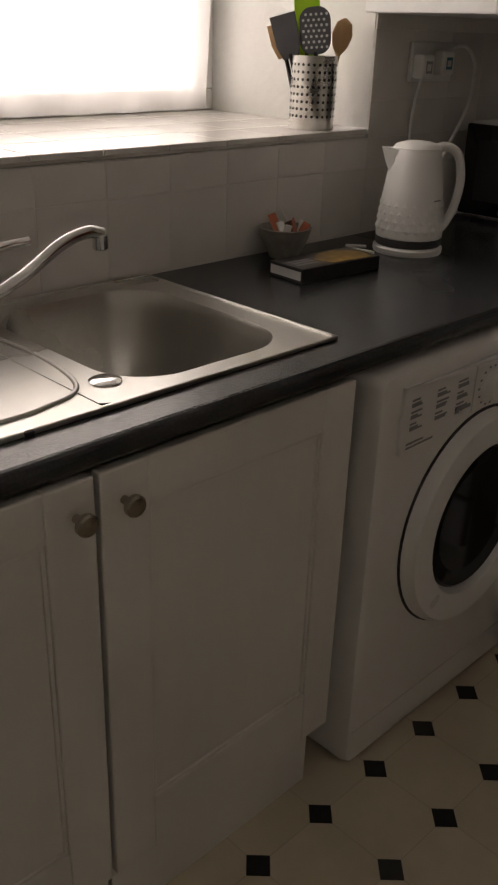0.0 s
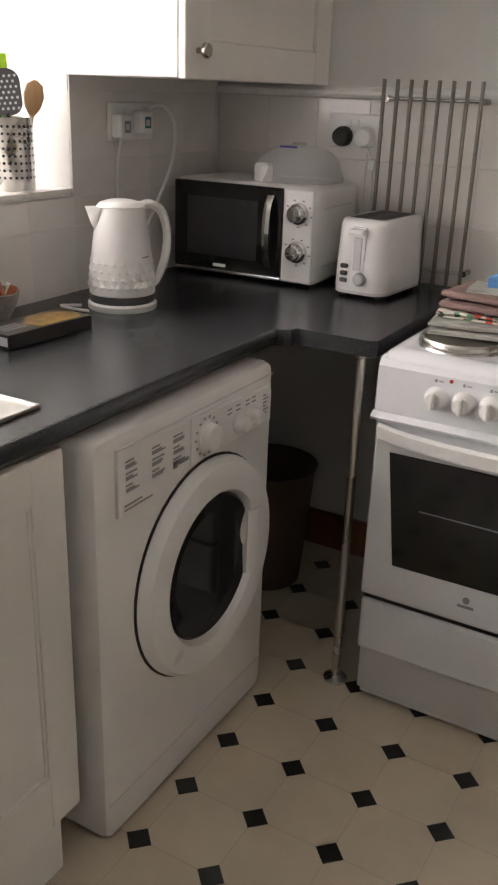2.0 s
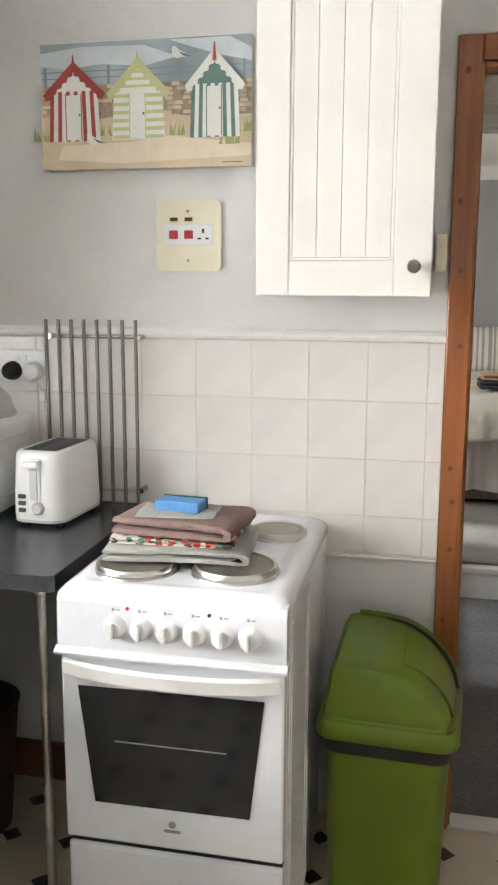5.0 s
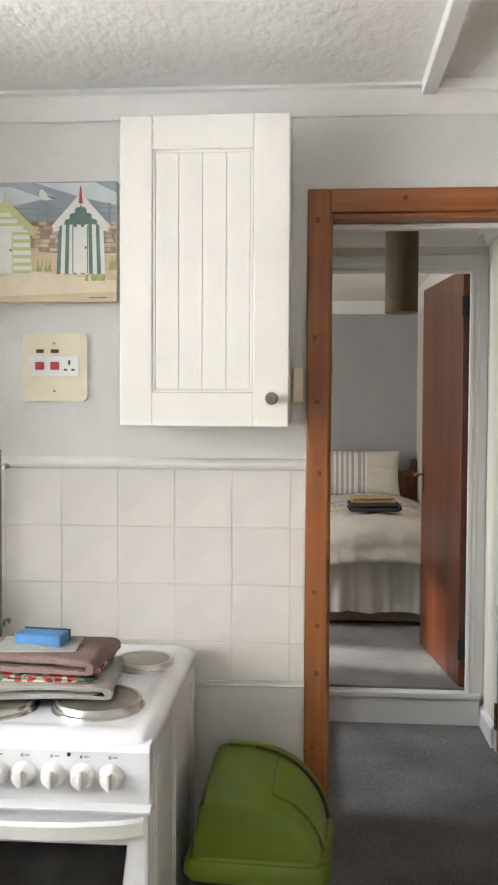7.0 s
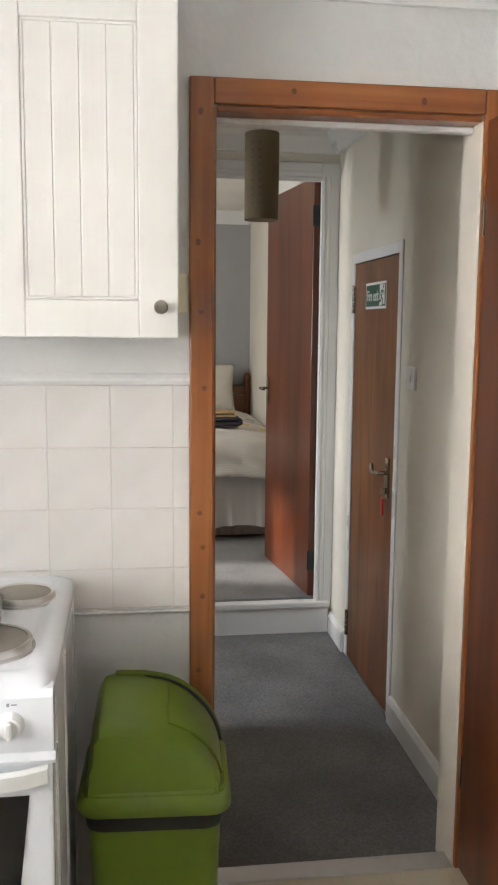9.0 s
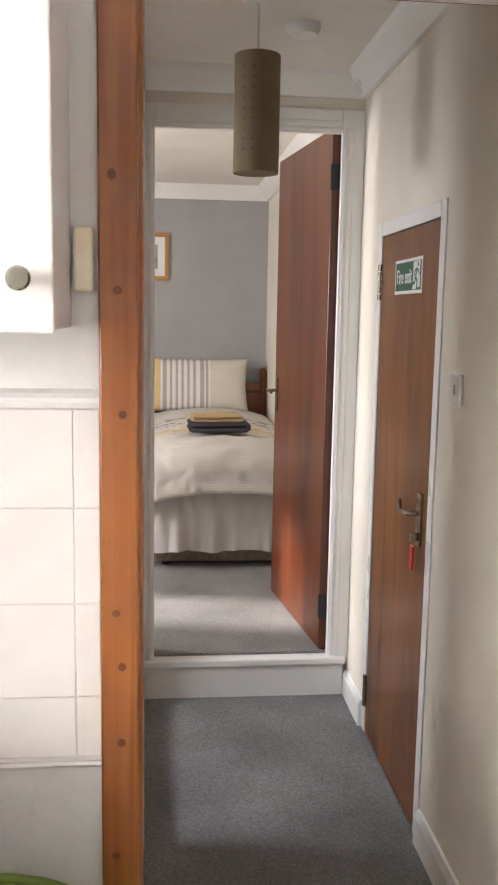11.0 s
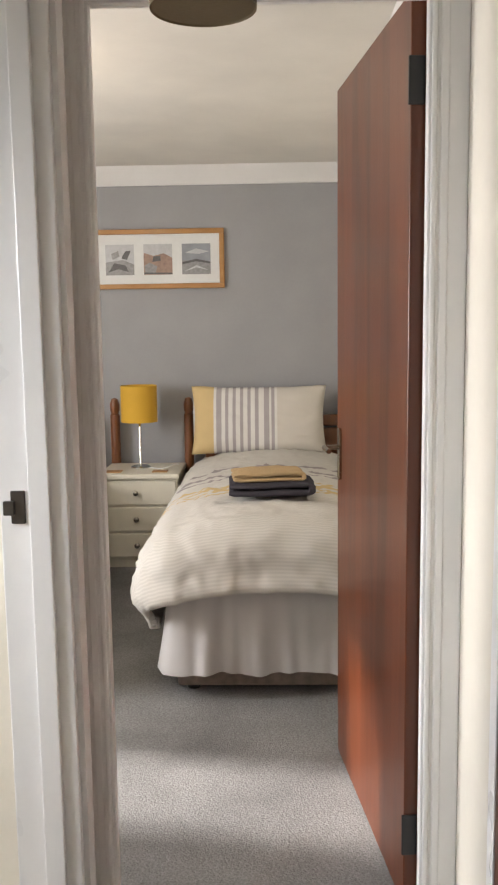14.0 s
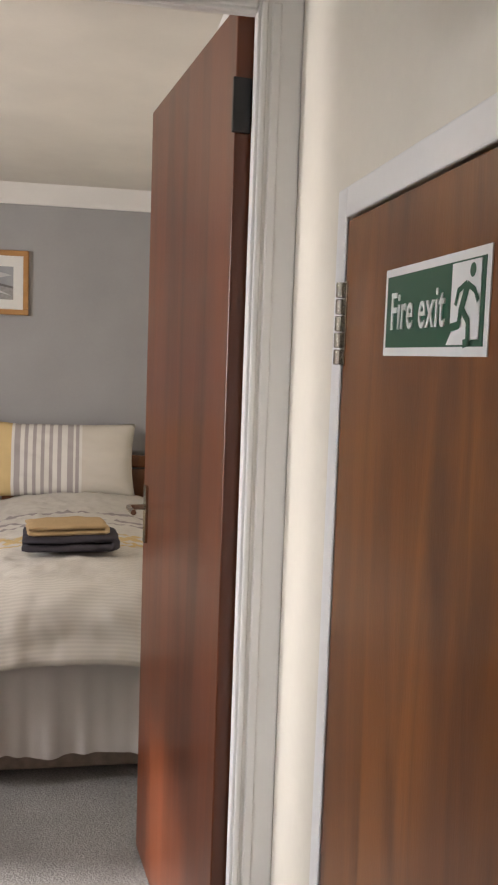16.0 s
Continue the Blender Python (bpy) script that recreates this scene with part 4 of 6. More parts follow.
# ---- small appliances ----
def microwave():
    x, y0, y1, xb, z0, z1 = 2.108, .80, 1.235, 2.365, .905, 1.155
    body = loft("body", [[(xx, p, q) for p, q in rounded(y0 + i, y1 - i, z0 + i, z1 - i, .014, 4)] for xx, i in ((xb, .004), (x + .02, 0), (x + .006, .002), (x, .008))], APPLIANCE)
    door = block("door", x - .014, x + .002, .893, y1 - .006, z0 + .012, z1 - .006, BLACKGLASS, .005)
    trim = block("door_trim", x - .0155, x - .004, .893, y1 - .006, z0 + .006, z0 + .013, CHROME, .001)
    fascia = block("fascia", x - .012, x + .002, y0 + .004, .891, z0 + .006, z1 - .006, WHITEPLASTIC, .005)
    h = []
    for i in range(11):
        t = i / 10
        b = math.sin(math.pi * t) ** .5
        h.append([(x - .016 - .026 * b + dx, .925 + dy, z0 + .035 + .19 * t) for dx, dy in ((-.004, 0), (0, .010), (.008, .010), (.010, 0), (.008, -.010), (0, -.010))])
    handle = loft("handle", h, CHROME)
    parts = [body, door, trim, fascia, handle, block("door_window", x - .0146, x - .0138, .965, y1 - .05, z0 + .05, z1 - .045, mat("dark_mesh_screen", (.025, .025, .027), .3, 0, .4, 300), 0)]
    for kz in (1.09, .992):
        parts.append(lathe("dial", [(.028, 0), (.027, -.006), (.022, -.009), (.021, -.026), (.017, -.031), (.003, -.032)], (x - .012, .845, kz), CHROME, "x", 28))
        parts.append(blocks("dial_marks", [(x - .0126, x - .0116, .845 + .037 * math.cos(a) - .003, .845 + .037 * math.cos(a) + .003, kz + .034 * math.sin(a) - .002, kz + .034 * math.sin(a) + .002) for a in [radians(30 + 40 * i) for i in range(7)]], PRINT, 0))
    parts += (each("badge", [(x - .0148, x - .0138, 1.06, 1.10, z0 + .022, z0 + .03), (x - .0126, x - .0116, .82, .86, z0 + .02, z0 + .026), (x - .0126, x - .0116, .86, .882, 1.135, 1.139)], SIGNWHITE, 0))
    parts += [block("foot", xx, xx + .03, yy, yy + .03, WT, .906, BLACK, .002) for xx in (x + .02, xb - .05) for yy in (y0 + .03, y1 - .06)]
    parts += (each("side_vent", [(x + .05, xb - .04, y0 - .002, y0 + .002, .95, .953), (x + .05, xb - .04, y0 - .002, y0 + .002, 1.10, 1.103)], GREYSIDE, 0))
    return thing("microwave", (2.24, 1.02, WT), parts, "white microwave oven with black door and chrome dials", "microwave")


microwave()
cover = lathe("dome", [(.125, 0), (.125, .008), (.118, .02), (.11, .05), (.085, .075), (.045, .088), (.02, .09), (.02, .096), (.003, .098)], (2.25, .93, 1.157), CLEARPLASTIC, segs=40)
cover.visible_shadow = False
thing("microwave_cover", (2.25, .93, 1.157), [cover, block("blue_band", 2.175, 2.18, .90, .95, 1.243, 1.248, mat("blue_band", (.05, .05, .4), .4), .001)], "clear plastic microwave plate cover on the microwave", "plate cover")
thing("jar", (2.16, 1.06, 1.157), [lathe("lid", [(.022, 0), (.024, .004), (.024, .04), (.02, .045), (.003, .046)], (2.155, .985, 1.157), WHITEPLASTIC)], "small white plastic pot on the microwave", "pot")


def toaster():
    x0, x1, y0, y1, z0 = 2.085, 2.345, .585, .735, .91
    cx, cy = (x0 + x1) / 2, (y0 + y1) / 2

    def loop(z, k, r=.045):
        return [(cx + (p - cx) * k, cy + (q - cy) * k, z) for p, q in rounded(x0, x1, y0, y1, r, 6)]
    body = loft("body", [loop(z0, .97), loop(z0 + .012, 1.0), loop(z0 + .03, 1.0), loop(z0 + .032, .994), loop(z0 + .05, .994), loop(z0 + .052, .988), loop(z0 + .075, .985), loop(z0 + .155, .95), loop(z0 + .172, .93), loop(z0 + .18, .88), loop(z0 + .182, .8)], WHITEPLASTIC)
    base = loft("base", [loop(z0 - .004, .9), loop(z0 - .002, .99), loop(z0 + .004, .99), loop(z0 + .006, .95)], GREYSIDE)
    slots = blocks("bread_slot", [(x0 + .05, x1 - .05, cy + s - .013, cy + s + .013, z0 + .178, z0 + .1835) for s in (-.026, .026)], BLACK, .003)
    top = block("top_plate", x0 + .035, x1 - .035, cy - .05, cy + .05, z0 + .176, z0 + .1828, DARKGREY, .004)
    recess = block("lever_panel", x0 - .001, x0 + .02, cy - .02, cy + .02, z0 + .05, z0 + .165, WHITEPLASTIC, .004)
    slit = block("lever_slot", x0 - .003, x0 + .01, cy - .011, cy + .011, z0 + .058, z0 + .14, GREYSIDE, .002)
    lever = block("lever", x0 - .022, x0 + .01, cy - .022, cy + .022, z0 + .148, z0 + .162, WHITEPLASTIC, .005)
    dial = lathe("dial", [(.017, 0), (.016, -.008), (.012, -.013), (.002, -.014)], (x0 - .001, cy - .012, z0 + .038), GREYSIDE, "x", 24)
    btn = blocks("button", [(x0 - .005, x0 + .01, cy + .025, cy + .045, z0 + .025 + i * .018, z0 + .036 + i * .018) for i in range(3)], DARKGREY, .003)
    feet = each("foot", [(a, a + .025, b, b + .02, WT, z0) for a in (x0 + .03, x1 - .06) for b in (y0 + .015, y1 - .035)], BLACK, .002)
    return thing("toaster", (cx, cy, WT), [body, base, slots, top, slit, recess, lever, dial, btn, *feet], "white two-slice toaster with grey dial", "toaster", turn=-4)


toaster()


def kettle():
    c = Vector((1.665, 1.08, WT))
    base = lathe("base", [(.083, 0), (.085, .004), (.085, .014), (.078, .019), (.003, .02)], c, WHITEPLASTIC, segs=40)
    ring = lathe("window_band", [(.079, .019), (.0805, .022), (.0805, .036), (.079, .038)], c, DARKGREY, segs=40)
    prof = [(.078, .036), (.081, .04), (.081, .055), (.0795, .08), (.077, .105), (.074, .125), (.066, .18), (.060, .225), (.058, .238), (.056, .241)]
    body = lathe("body", prof, c, WHITEPLASTIC, segs=48)
    lid = lathe("lid", [(.056, .238), (.057, .243), (.05, .250), (.03, .256), (.003, .258)], c, WHITEPLASTIC, segs=40)
    bm = bmesh.new()
    for r in range(4):
        n = 22
        for i in range(n):
            a = 2 * math.pi * (i + .5 * (r % 2)) / n
            z = .06 + r * .018
            rad = .0805 - .0022 * r
            bmesh.ops.create_cone(bm, cap_ends=True, segments=4, radius1=.0128, radius2=.002, depth=.0042, matrix=Matrix.Translation(c + Vector((math.cos(a) * (rad + .0015), math.sin(a) * (rad + .0015), z))) @ pose(0, 0, 0, 0, 90, math.degrees(a)) .to_3x3().to_4x4())
    studs = mesh_of("raised_studs", bm, WHITEPLASTIC)
    # spout towards the window end, handle opposite
    out = Vector((-.82, .57, 0)).normalized()
    side = Vector((-out.y, out.x, 0))
    sp = [[c + out * d + side * s + Vector((0, 0, z)) for d, s, z in row] for row in
          ([(.055, -.012, .185), (.06, 0, .175), (.055, .012, .185), (.04, 0, .19)], [(.062, -.018, .215), (.076, 0, .21), (.062, .018, .215), (.045, 0, .22)], [(.056, -.028, .24), (.088, 0, .244), (.056, .028, .24), (.04, 0, .243)])]
    spout = loft("spout", sp, WHITEPLASTIC, angle=60)
    hpts = curve_pts([c - out * d + Vector((0, 0, z)) for d, z in ((.045, .24), (.075, .245), (.105, .225), (.118, .17), (.11, .11), (.09, .065), (.074, .05))], 5)
    handle = tube("handle", hpts, [.010] + [.0105] * (len(hpts) - 2) + [.01], WHITEPLASTIC, 12)
    mark = block("level_mark", c.x - .012, c.x + .012, c.y - .0735, c.y - .068, WT + .128, WT + .131, PRINT, 0)
    return thing("kettle", tuple(c), [base, ring, body, lid, studs, spout, handle, mark], "white electric kettle with dimpled lower half", "kettle")


kettle().scale = (.95, .95, .96)
tagged(tube("kettle_flex", curve_pts([(1.60, 1.15, .90), (1.57, 1.185, .90), (1.56, 1.15, .90), (1.565, 1.10, .90)]), .0035, WHITEPLASTIC), "loop of white cable beside the kettle", "cable")

# bowl with tea bags and sachets
c = (1.385, 1.215, WT)
parts = [lathe("bowl", [(.032, 0), (.034, .004), (.052, .04), (.06, .066), (.057, .067), (.048, .04), (.03, .012), (.003, .01)], c, mat("speckled_stoneware", (.30, .28, .24), .4, 0, .5, 60))]
rnd = random.Random(5)
for i in range(9):
    a, ln = rnd.uniform(0, 6.28), rnd.uniform(.05, .085)
    m = [mat("orange_sachet", (.45, .12, .05), .4), mat("brown_sachet", (.10, .05, .03), .5), SIGNWHITE, SIGNWHITE][i % 4]
    b = block("sachet", -.009, .009, -.002, .002, 0, ln, m, .001)
    b.data.transform(pose(c[0] + .03 * math.cos(a), c[1] + .03 * math.sin(a), WT + .03, rnd.uniform(-30, 30), rnd.uniform(-30, 30), rnd.uniform(0, 180)))
    parts.append(b)
thing("sachet_bowl", c, parts, "small stoneware bowl of tea and sugar sachets", "bowl")
bk = [block("box", -.115, .115, -.05, .05, 0, .03, mat("black_printed_card", (.02, .018, .018), .3, 0, .2), .002),
      prism("picture_print", [(-.02, -.042), (.09, -.045), (.108, .0), (.06, .042), (.0, .03), (-.035, .0)], "z", .03, .0308, mat("golden_food_print", (.42, .25, .07), .35, 0, .9, 40, stain=.3)),
      blocks("title_bars", [(-.10, -.04, -.02 + i * .014, -.013 + i * .014, .03, .0306) for i in range(3)], PRINT, 0), block("end_label", -.1156, -.115, -.045, .045, .006, .024, GREYSIDE, 0)]
for b in bk:
    b.data.transform(pose(1.355, 1.065, WT, 0, 0, -4))
thing("food_box", (1.355, 1.065, WT), bk, "flat black printed food box on the worktop", "box")


# utensil pot on the sill
def utensil_pot():
    c = (1.615, 1.36, 1.145)
    body = lathe("pot", [(.052, 0), (.054, .003), (.054, .158), (.055, .161), (.0525, .161), (.0515, .01), (.003, .008)], c, STEEL, segs=40)
    bm = bmesh.new()
    for r in range(8):
        for i in range(26):
            a = 2 * math.pi * i / 26
            p = Vector(c) + Vector((.0543 * math.cos(a), .0543 * math.sin(a), .03 + r * .016))
            t = Vector((-math.sin(a), math.cos(a), 0))
            vs = [bm.verts.new(p + .0036 * (math.cos(k * math.pi / 3) * t + math.sin(k * math.pi / 3) * Vector((0, 0, 1)))) for k in range(6)]
            bm.faces.new(vs)
    holes = mesh_of("perforations", bm, BLACK)
    parts = [body, holes]
    return thing("utensil_pot", c, parts, "perforated stainless steel utensil pot on the sill", "utensil pot")


utensil_pot()


def utensil(name, dx, dy, lean, turn, head, material, label, hw=.03, hl=.09):
    m = pose(1.615 + dx, 1.36 + dy, 1.152, 0, lean, 125) @ Matrix.Translation((0, 0, -.028))
    st = tube("handle", [(0, 0, .03), (0, 0, .10), (0, 0, .19)], .005, BLACK if head != "spoon" else material)
    if head == "spoon":
        hd = lathe("head", [(.005, 0), (.018, .02), (.024, .045), (.018, .07), (.003, .08)], (0, 0, .185), material, squash=.35)
    elif head == "slotted":
        bm = bmesh.new()
        for r in range(7):
            for q in range(5):
                u, v = (q - 2) * .012 + (r % 2) * .006 - .003, .20 + r * .0115
                add_lathe(bm, [(.0032, -.0036), (.0032, .0036)], (u, 0, v), "y", 8)
        dots = mesh_of("perforations", bm, GREYSIDE)
        dots.data.transform(m)
        hd = prism("head", rounded(-hw, hw, .185, .185 + hl, .028), "y", -.003, .003, material, .001)
    else:
        hd = prism("head", [(-.018, .18), (.018, .18), (.028, .21), (.03, .185 + hl), (-.03, .185 + hl), (-.028, .21)], "y", -.003, .003, material, .001)
    for o in (st, hd):
        o.data.transform(m)
    thing(name, (1.615 + dx, 1.36 + dy, 1.152), [st, hd] + ([dots] if head == "slotted" else []), label, "utensil", "utensils in the pot")


LIME = mat("lime_plastic", (.35, .60, .02), .4)
BEECH = mat("beech_wood", (.42, .25, .12), .6, 0, .15, 20, stretch=(8, 8, 1))
utensil("spatula", -.02, .0, 16, 100, "flat", DARKGREY, "dark grey nylon spatula standing in the pot")
utensil("slotted_turner", .0, -.02, 5, 40, "slotted", DARKGREY, "dark grey slotted turner standing in the pot", .036, .10)
utensil("wooden_spoon", .02, -.02, -9, -80, "spoon", BEECH, "wooden spoon standing in the pot")
utensil("lime_spatula", .005, .02, 3, 70, "flat", LIME, "lime green spatula standing in the pot", hl=.13)
utensil("wooden_spatula", -.02, .02, 15, 110, "flat", BEECH, "pale wooden spatula standing in the pot", hl=.07)

# net curtain at the kitchen window
bm = bmesh.new()
cols = 60
v = [[bm.verts.new((-.33 + (1.99 + .06 * j / 6) * i / cols, WY + .50 + .012 * math.sin(i * 1.3) + .006 * math.sin(i * .47), 1.155 + .95 * j / 6)) for i in range(cols + 1)] for j in range(7)]
for j in range(6):
    for i in range(cols):
        bm.faces.new((v[j][i], v[j][i + 1], v[j + 1][i + 1], v[j + 1][i]))
tagged(mesh_of("net_curtain", bm, NET, True), "white net curtain glowing with daylight", "curtain")


# ---- sockets, rack, wall things ----
def socket_plate(name, axis, at, w, h, label, extra):
    """A plate on the wall at x = at[0] (axis x) or y = at[1] (axis y)."""
    x, y, z = at
    parts = []
    for nm, a, b, c, d, t0, t1, m in [("plate", -w / 2, w / 2, -h / 2, h / 2, 0, .012, WHITEPLASTIC)] + extra:
        r = (x - t1, x - t0, y + a, y + b, z + c, z + d) if axis == "x" else (x + a, x + b, y - t1, y - t0, z + c, z + d)
        parts.append(block(nm, *r, m, .0025))
    return thing(name, at, parts, label, "socket")


socket_plate("double_socket", "x", (KX - .008, .835, 1.285), .15, .088, "white double wall socket with dark and white plugs", [("switch", -.018, -.005, .012, .03, .012, .016, WHITEPLASTIC), ("switch", .005, .018, .012, .03, .012, .016, WHITEPLASTIC)])
for yy, m, lb in ((.862, BLACK, "black plug in the wall socket"), (.795, WHITEPLASTIC, "white plug in the wall socket")):
    thing("plug", (KX - .02, yy, 1.27), [lathe("body", [(.027, 0), (.027, -.012), (.022, -.03), (.012, -.036), (.002, -.037)], (KX - .02, yy, 1.27), m, "x", 20)], lb, "plug", "plugs")
thing("plug", (KX - .03, .775, 1.20), [block("body", KX - .03, KX - .012, .762, .782, 1.185, 1.215, WHITEPLASTIC, .005)], "small white cable connector hanging at the wall", "plug", "plugs")
tagged(tube("cable", curve_pts([(KX - .03, .79, 1.25), (KX - .025, .772, 1.20), (KX - .02, .77, 1.10), (KX - .02, .79, .98), (KX - .02, .78, .90)]), .003, WHITEPLASTIC), "white cable hanging from the plug", "cable")
socket_plate("wall_socket", "y", (1.955, WY - .008, 1.296), .175, .09, "white double wall socket under the cabinet", [("switch", -.03, -.018, .018, .034, .012, .016, WHITEPLASTIC), ("switch", .052, .064, .018, .034, .012, .016, WHITEPLASTIC), ("pin_hole", .056, .062, -.012, 0, .012, .0125, BLACK), ("pin_hole", .048, .054, -.028, -.024, .012, .0125, BLACK), ("pin_hole", .064, .07, -.028, -.024, .012, .0125, BLACK)])
for xx, zz, m in ((1.895, 1.286, PRINT), (1.98, 1.295, TEAL)):
    thing("plug", (xx, WY - .02, zz), [block("body", xx - .026, xx + .026, WY - .052, WY - .02, zz - .028, zz + .028, WHITEPLASTIC, .007), block("label_sticker", xx - .012, xx + .014, WY - .0528, WY - .0515, zz - .015, zz + .013, m, .001), block("label_field", xx - .008, xx + .008, WY - .0532, WY - .0525, zz - .009, zz + .006, GREYSIDE, 0)], "white plug with a test label in the wall socket", "plug", "plugs")
tagged(tube("cable", curve_pts([(1.985, WY - .05, 1.33), (2.03, WY - .058, 1.335), (2.075, WY - .055, 1.315), (2.105, WY - .05, 1.275), (2.09, WY - .05, 1.19), (2.02, WY - .05, 1.09), (1.95, WY - .05, 1.0), (1.9, WY - .06, .90)]), .0048, WHITEPLASTIC), "thick white appliance cable looping from the socket", "cable")
tagged(tube("cable", curve_pts([(1.893, WY - .035, 1.262), (1.894, WY - .02, 1.2), (1.897, WY - .014, 1.11), (1.90, WY - .03, .90)]), .0034, WHITEPLASTIC), "thin white cable hanging down the tiles", "cable")

# cooker control plate
cp = [prism("plate", rounded(.250, .428, 1.549, 1.735, .014), "x", KX - .016, KX - .001, CREAMPLASTIC, 0), block("insert", KX - .02, KX - .016, .271, .409, 1.617, 1.672, WHITEPLASTIC, .003)]
cp += [block("rocker", KX - .024, KX - .019, a, a + .024, 1.634, 1.656, REDPLASTIC, .002) for a in (.367, .325)]
cp += [block("neon", KX - .018, KX - .0155, a, a + .022, 1.68, 1.69, mat("dark_neon", (.12, .05, .02), .2), .002) for a in (.368, .327)]
cp += [lathe("screw", [(.004, 0), (.004, -.001), (.002, -.0015)], (KX - .016, .34, z), NICKEL, "x", 10) for z in (1.706, 1.577)]
cp += [block("pin_hole", KX - .0206, KX - .0196, a, b, c, d, BLACK, 0) for a, b, c, d in ((.294, .300, 1.648, 1.660), (.303, .312, 1.632, 1.637), (.282, .291, 1.632, 1.637))]
thing("cooker_switch", (KX, .34, 1.64), cp, "cream cooker control plate with two red switches", "switch")
thing("light_switch", (KX - .01, -.327, 1.594), [block("plate", KX - .035, KX, -.338, -.310, 1.547, 1.642, CREAMPLASTIC, .004)], "cream surface-mounted switch box between cabinet and frame", "switch")

RACK = mat("dull_steel_bar", (.26, .245, .22), .38, .8, .1)
rk = []
for i in range(8):
    yy = .743 - i * .0374
    rk.append(tube("bar", [(KX - .05, yy, .905), (KX - .05, yy, 1.16), (KX - .05, yy, 1.418)], .0052, RACK, 10))
rk += [tube("crossbar", [(KX - .043, .752, z), (KX - .043, .466, z)], .005, STEEL) for z in (1.371, .942)]
rk += [tube("bracket", [(KX - .05, y, z), (KX, y, z)], .008, NICKEL) for y in (.735, .474) for z in (1.371, .942)]
thing("steel_rack", (KX - .045, .61, .905), rk, "brushed steel bar rack fixed to the tiled wall", "rack")


# canvas with painted beach huts
def canvas():
    y0, y1, z0, z1, x = .162, .735, 1.816, 2.135, KX - .038
    board = block("board", x, KX - .002, y0, y1, z0, z1, mat("canvas_edge", (.66, .62, .52), .8), .003)
    mats = [mat("paint_sky", (.52, .60, .66), .7, 0, .25, 18, stain=.3), mat("paint_cloud", (.66, .70, .72), .7, 0, .2, 20), mat("paint_sand", (.70, .56, .38), .7, 0, .12, 25, stain=.12), mat("paint_scrub", (.44, .34, .24), .7, 0, .5, 60, stain=.2),
            mat("paint_white", (.78, .77, .72), .7), mat("paint_red", (.40, .07, .06), .7, 0, .2), mat("paint_lime", (.55, .58, .28), .7, 0, .1), mat("paint_teal", (.14, .24, .21), .7, 0, .2), mat("paint_grey", (.15, .15, .16), .7), mat("paint_grass", (.36, .38, .14), .7, 0, .4, 60), mat("paint_rail", (.26, .30, .32), .7), mat("paint_stone", (.52, .40, .30), .7, 0, .3, 40), mat("paint_pale_sand", (.76, .66, .50), .7, 0, .1, 25)]
    bm = bmesh.new()
    lay = [0]
    W, H = y1 - y0, z1 - z0

    def poly(pts, m):
        lay[0] += 1
        f = bm.faces.new([bm.verts.new((x - .0004 - .00004 * lay[0], y1 - u * W, z0 + w * H)) for u, w in pts])
        f.material_index = m

    def rect(u0, u1, w0, w1, m):
        poly([(u0, w0), (u1, w0), (u1, w1), (u0, w1)], m)
    rect(0, 1, .6, 1, 0)
    for pts in ([(0, .93), (.2, .97), (.5, .96), (.66, .86), (.5, .80), (.3, .83), (.12, .80), (0, .83)], [(.62, .99), (.9, .99), (1, .9), (1, .80), (.85, .86), (.72, .93)]):
        poly(pts, 1)
    for u in (.02, .33, .67, .965):
        rect(u - .007, u + .007, .66, .82, 10)
    for w in (.725, .775):
        rect(0, 1, w, w + .008, 10)
    rect(0, 1, .40, .67, 3)
    rnd = random.Random(8)
    for r in range(7):
        for k in range(22):
            u = k / 21 + rnd.uniform(-.015, .015)
            poly([(max(0, u - .02), .42 + r * .036), (min(1, u + .018), .42 + r * .036), (min(1, u + .016), .447 + r * .036), (max(0, u - .018), .449 + r * .036)], rnd.choice((2, 3, 11)))
    poly([(0, .42), (.3, .40), (.5, .44), (.72, .40), (1, .38), (1, 0), (0, 0)], 2)
    poly([(.1, .19), (.45, .21), (.62, .25), (1, .17), (1, .08), (.4, .04), (.08, .08)], 12)
    for u, w in ((.32, .28), (.66, .27), (.90, .19), (.98, .28), (.01, .25)):
        for k in range(9):
            x1 = u + rnd.uniform(-.045, .045)
            poly([(x1 - .006, w - .02), (x1 + .006, w - .02), (min(1, x1 + rnd.uniform(-.02, .02)), w + rnd.uniform(.04, .11))], 9)

    def hut(c, half, w0, eave, peak, roof, wall, stripe, gable, across):
        grow = half * 1.10
        quad = [(c - grow, w0), (c + grow, w0), (c + half, eave), (c - half, eave)]
        poly(quad, wall)
        poly([(c - half, eave - .01), (c + half, eave - .01), (c, peak - .05)], gable)
        if across:
            for i in range(6):
                w = w0 + (eave - w0) * (i + .1) / 6
                rect(c - half * 1.06, c + half * 1.06, w, w + (eave - w0) / 13, stripe)
            for i in range(3):
                w = eave + .02 + i * .055
                rect(c - half * (.75 - .24 * i), c + half * (.75 - .24 * i), w, w + .022, stripe)
        else:
            for i in range(6):
                a, b = -1 + i / 3, -1 + i / 3 + .16
                poly([(c + grow * a, w0), (c + grow * b, w0), (c + half * b, eave), (c + half * a, eave)], stripe)
        rect(c - half * .36, c + half * .30, w0 + .01, eave - .03, 4)
        for u in (-.36, .30):
            rect(c + half * u - .0025, c + half * u + .0025, w0 + .01, eave - .02, stripe)
        rect(c + half * .18, c + half * .26, (w0 + eave) / 2, (w0 + eave) / 2 + .02, 8)
        e, th = half * 1.32, .085
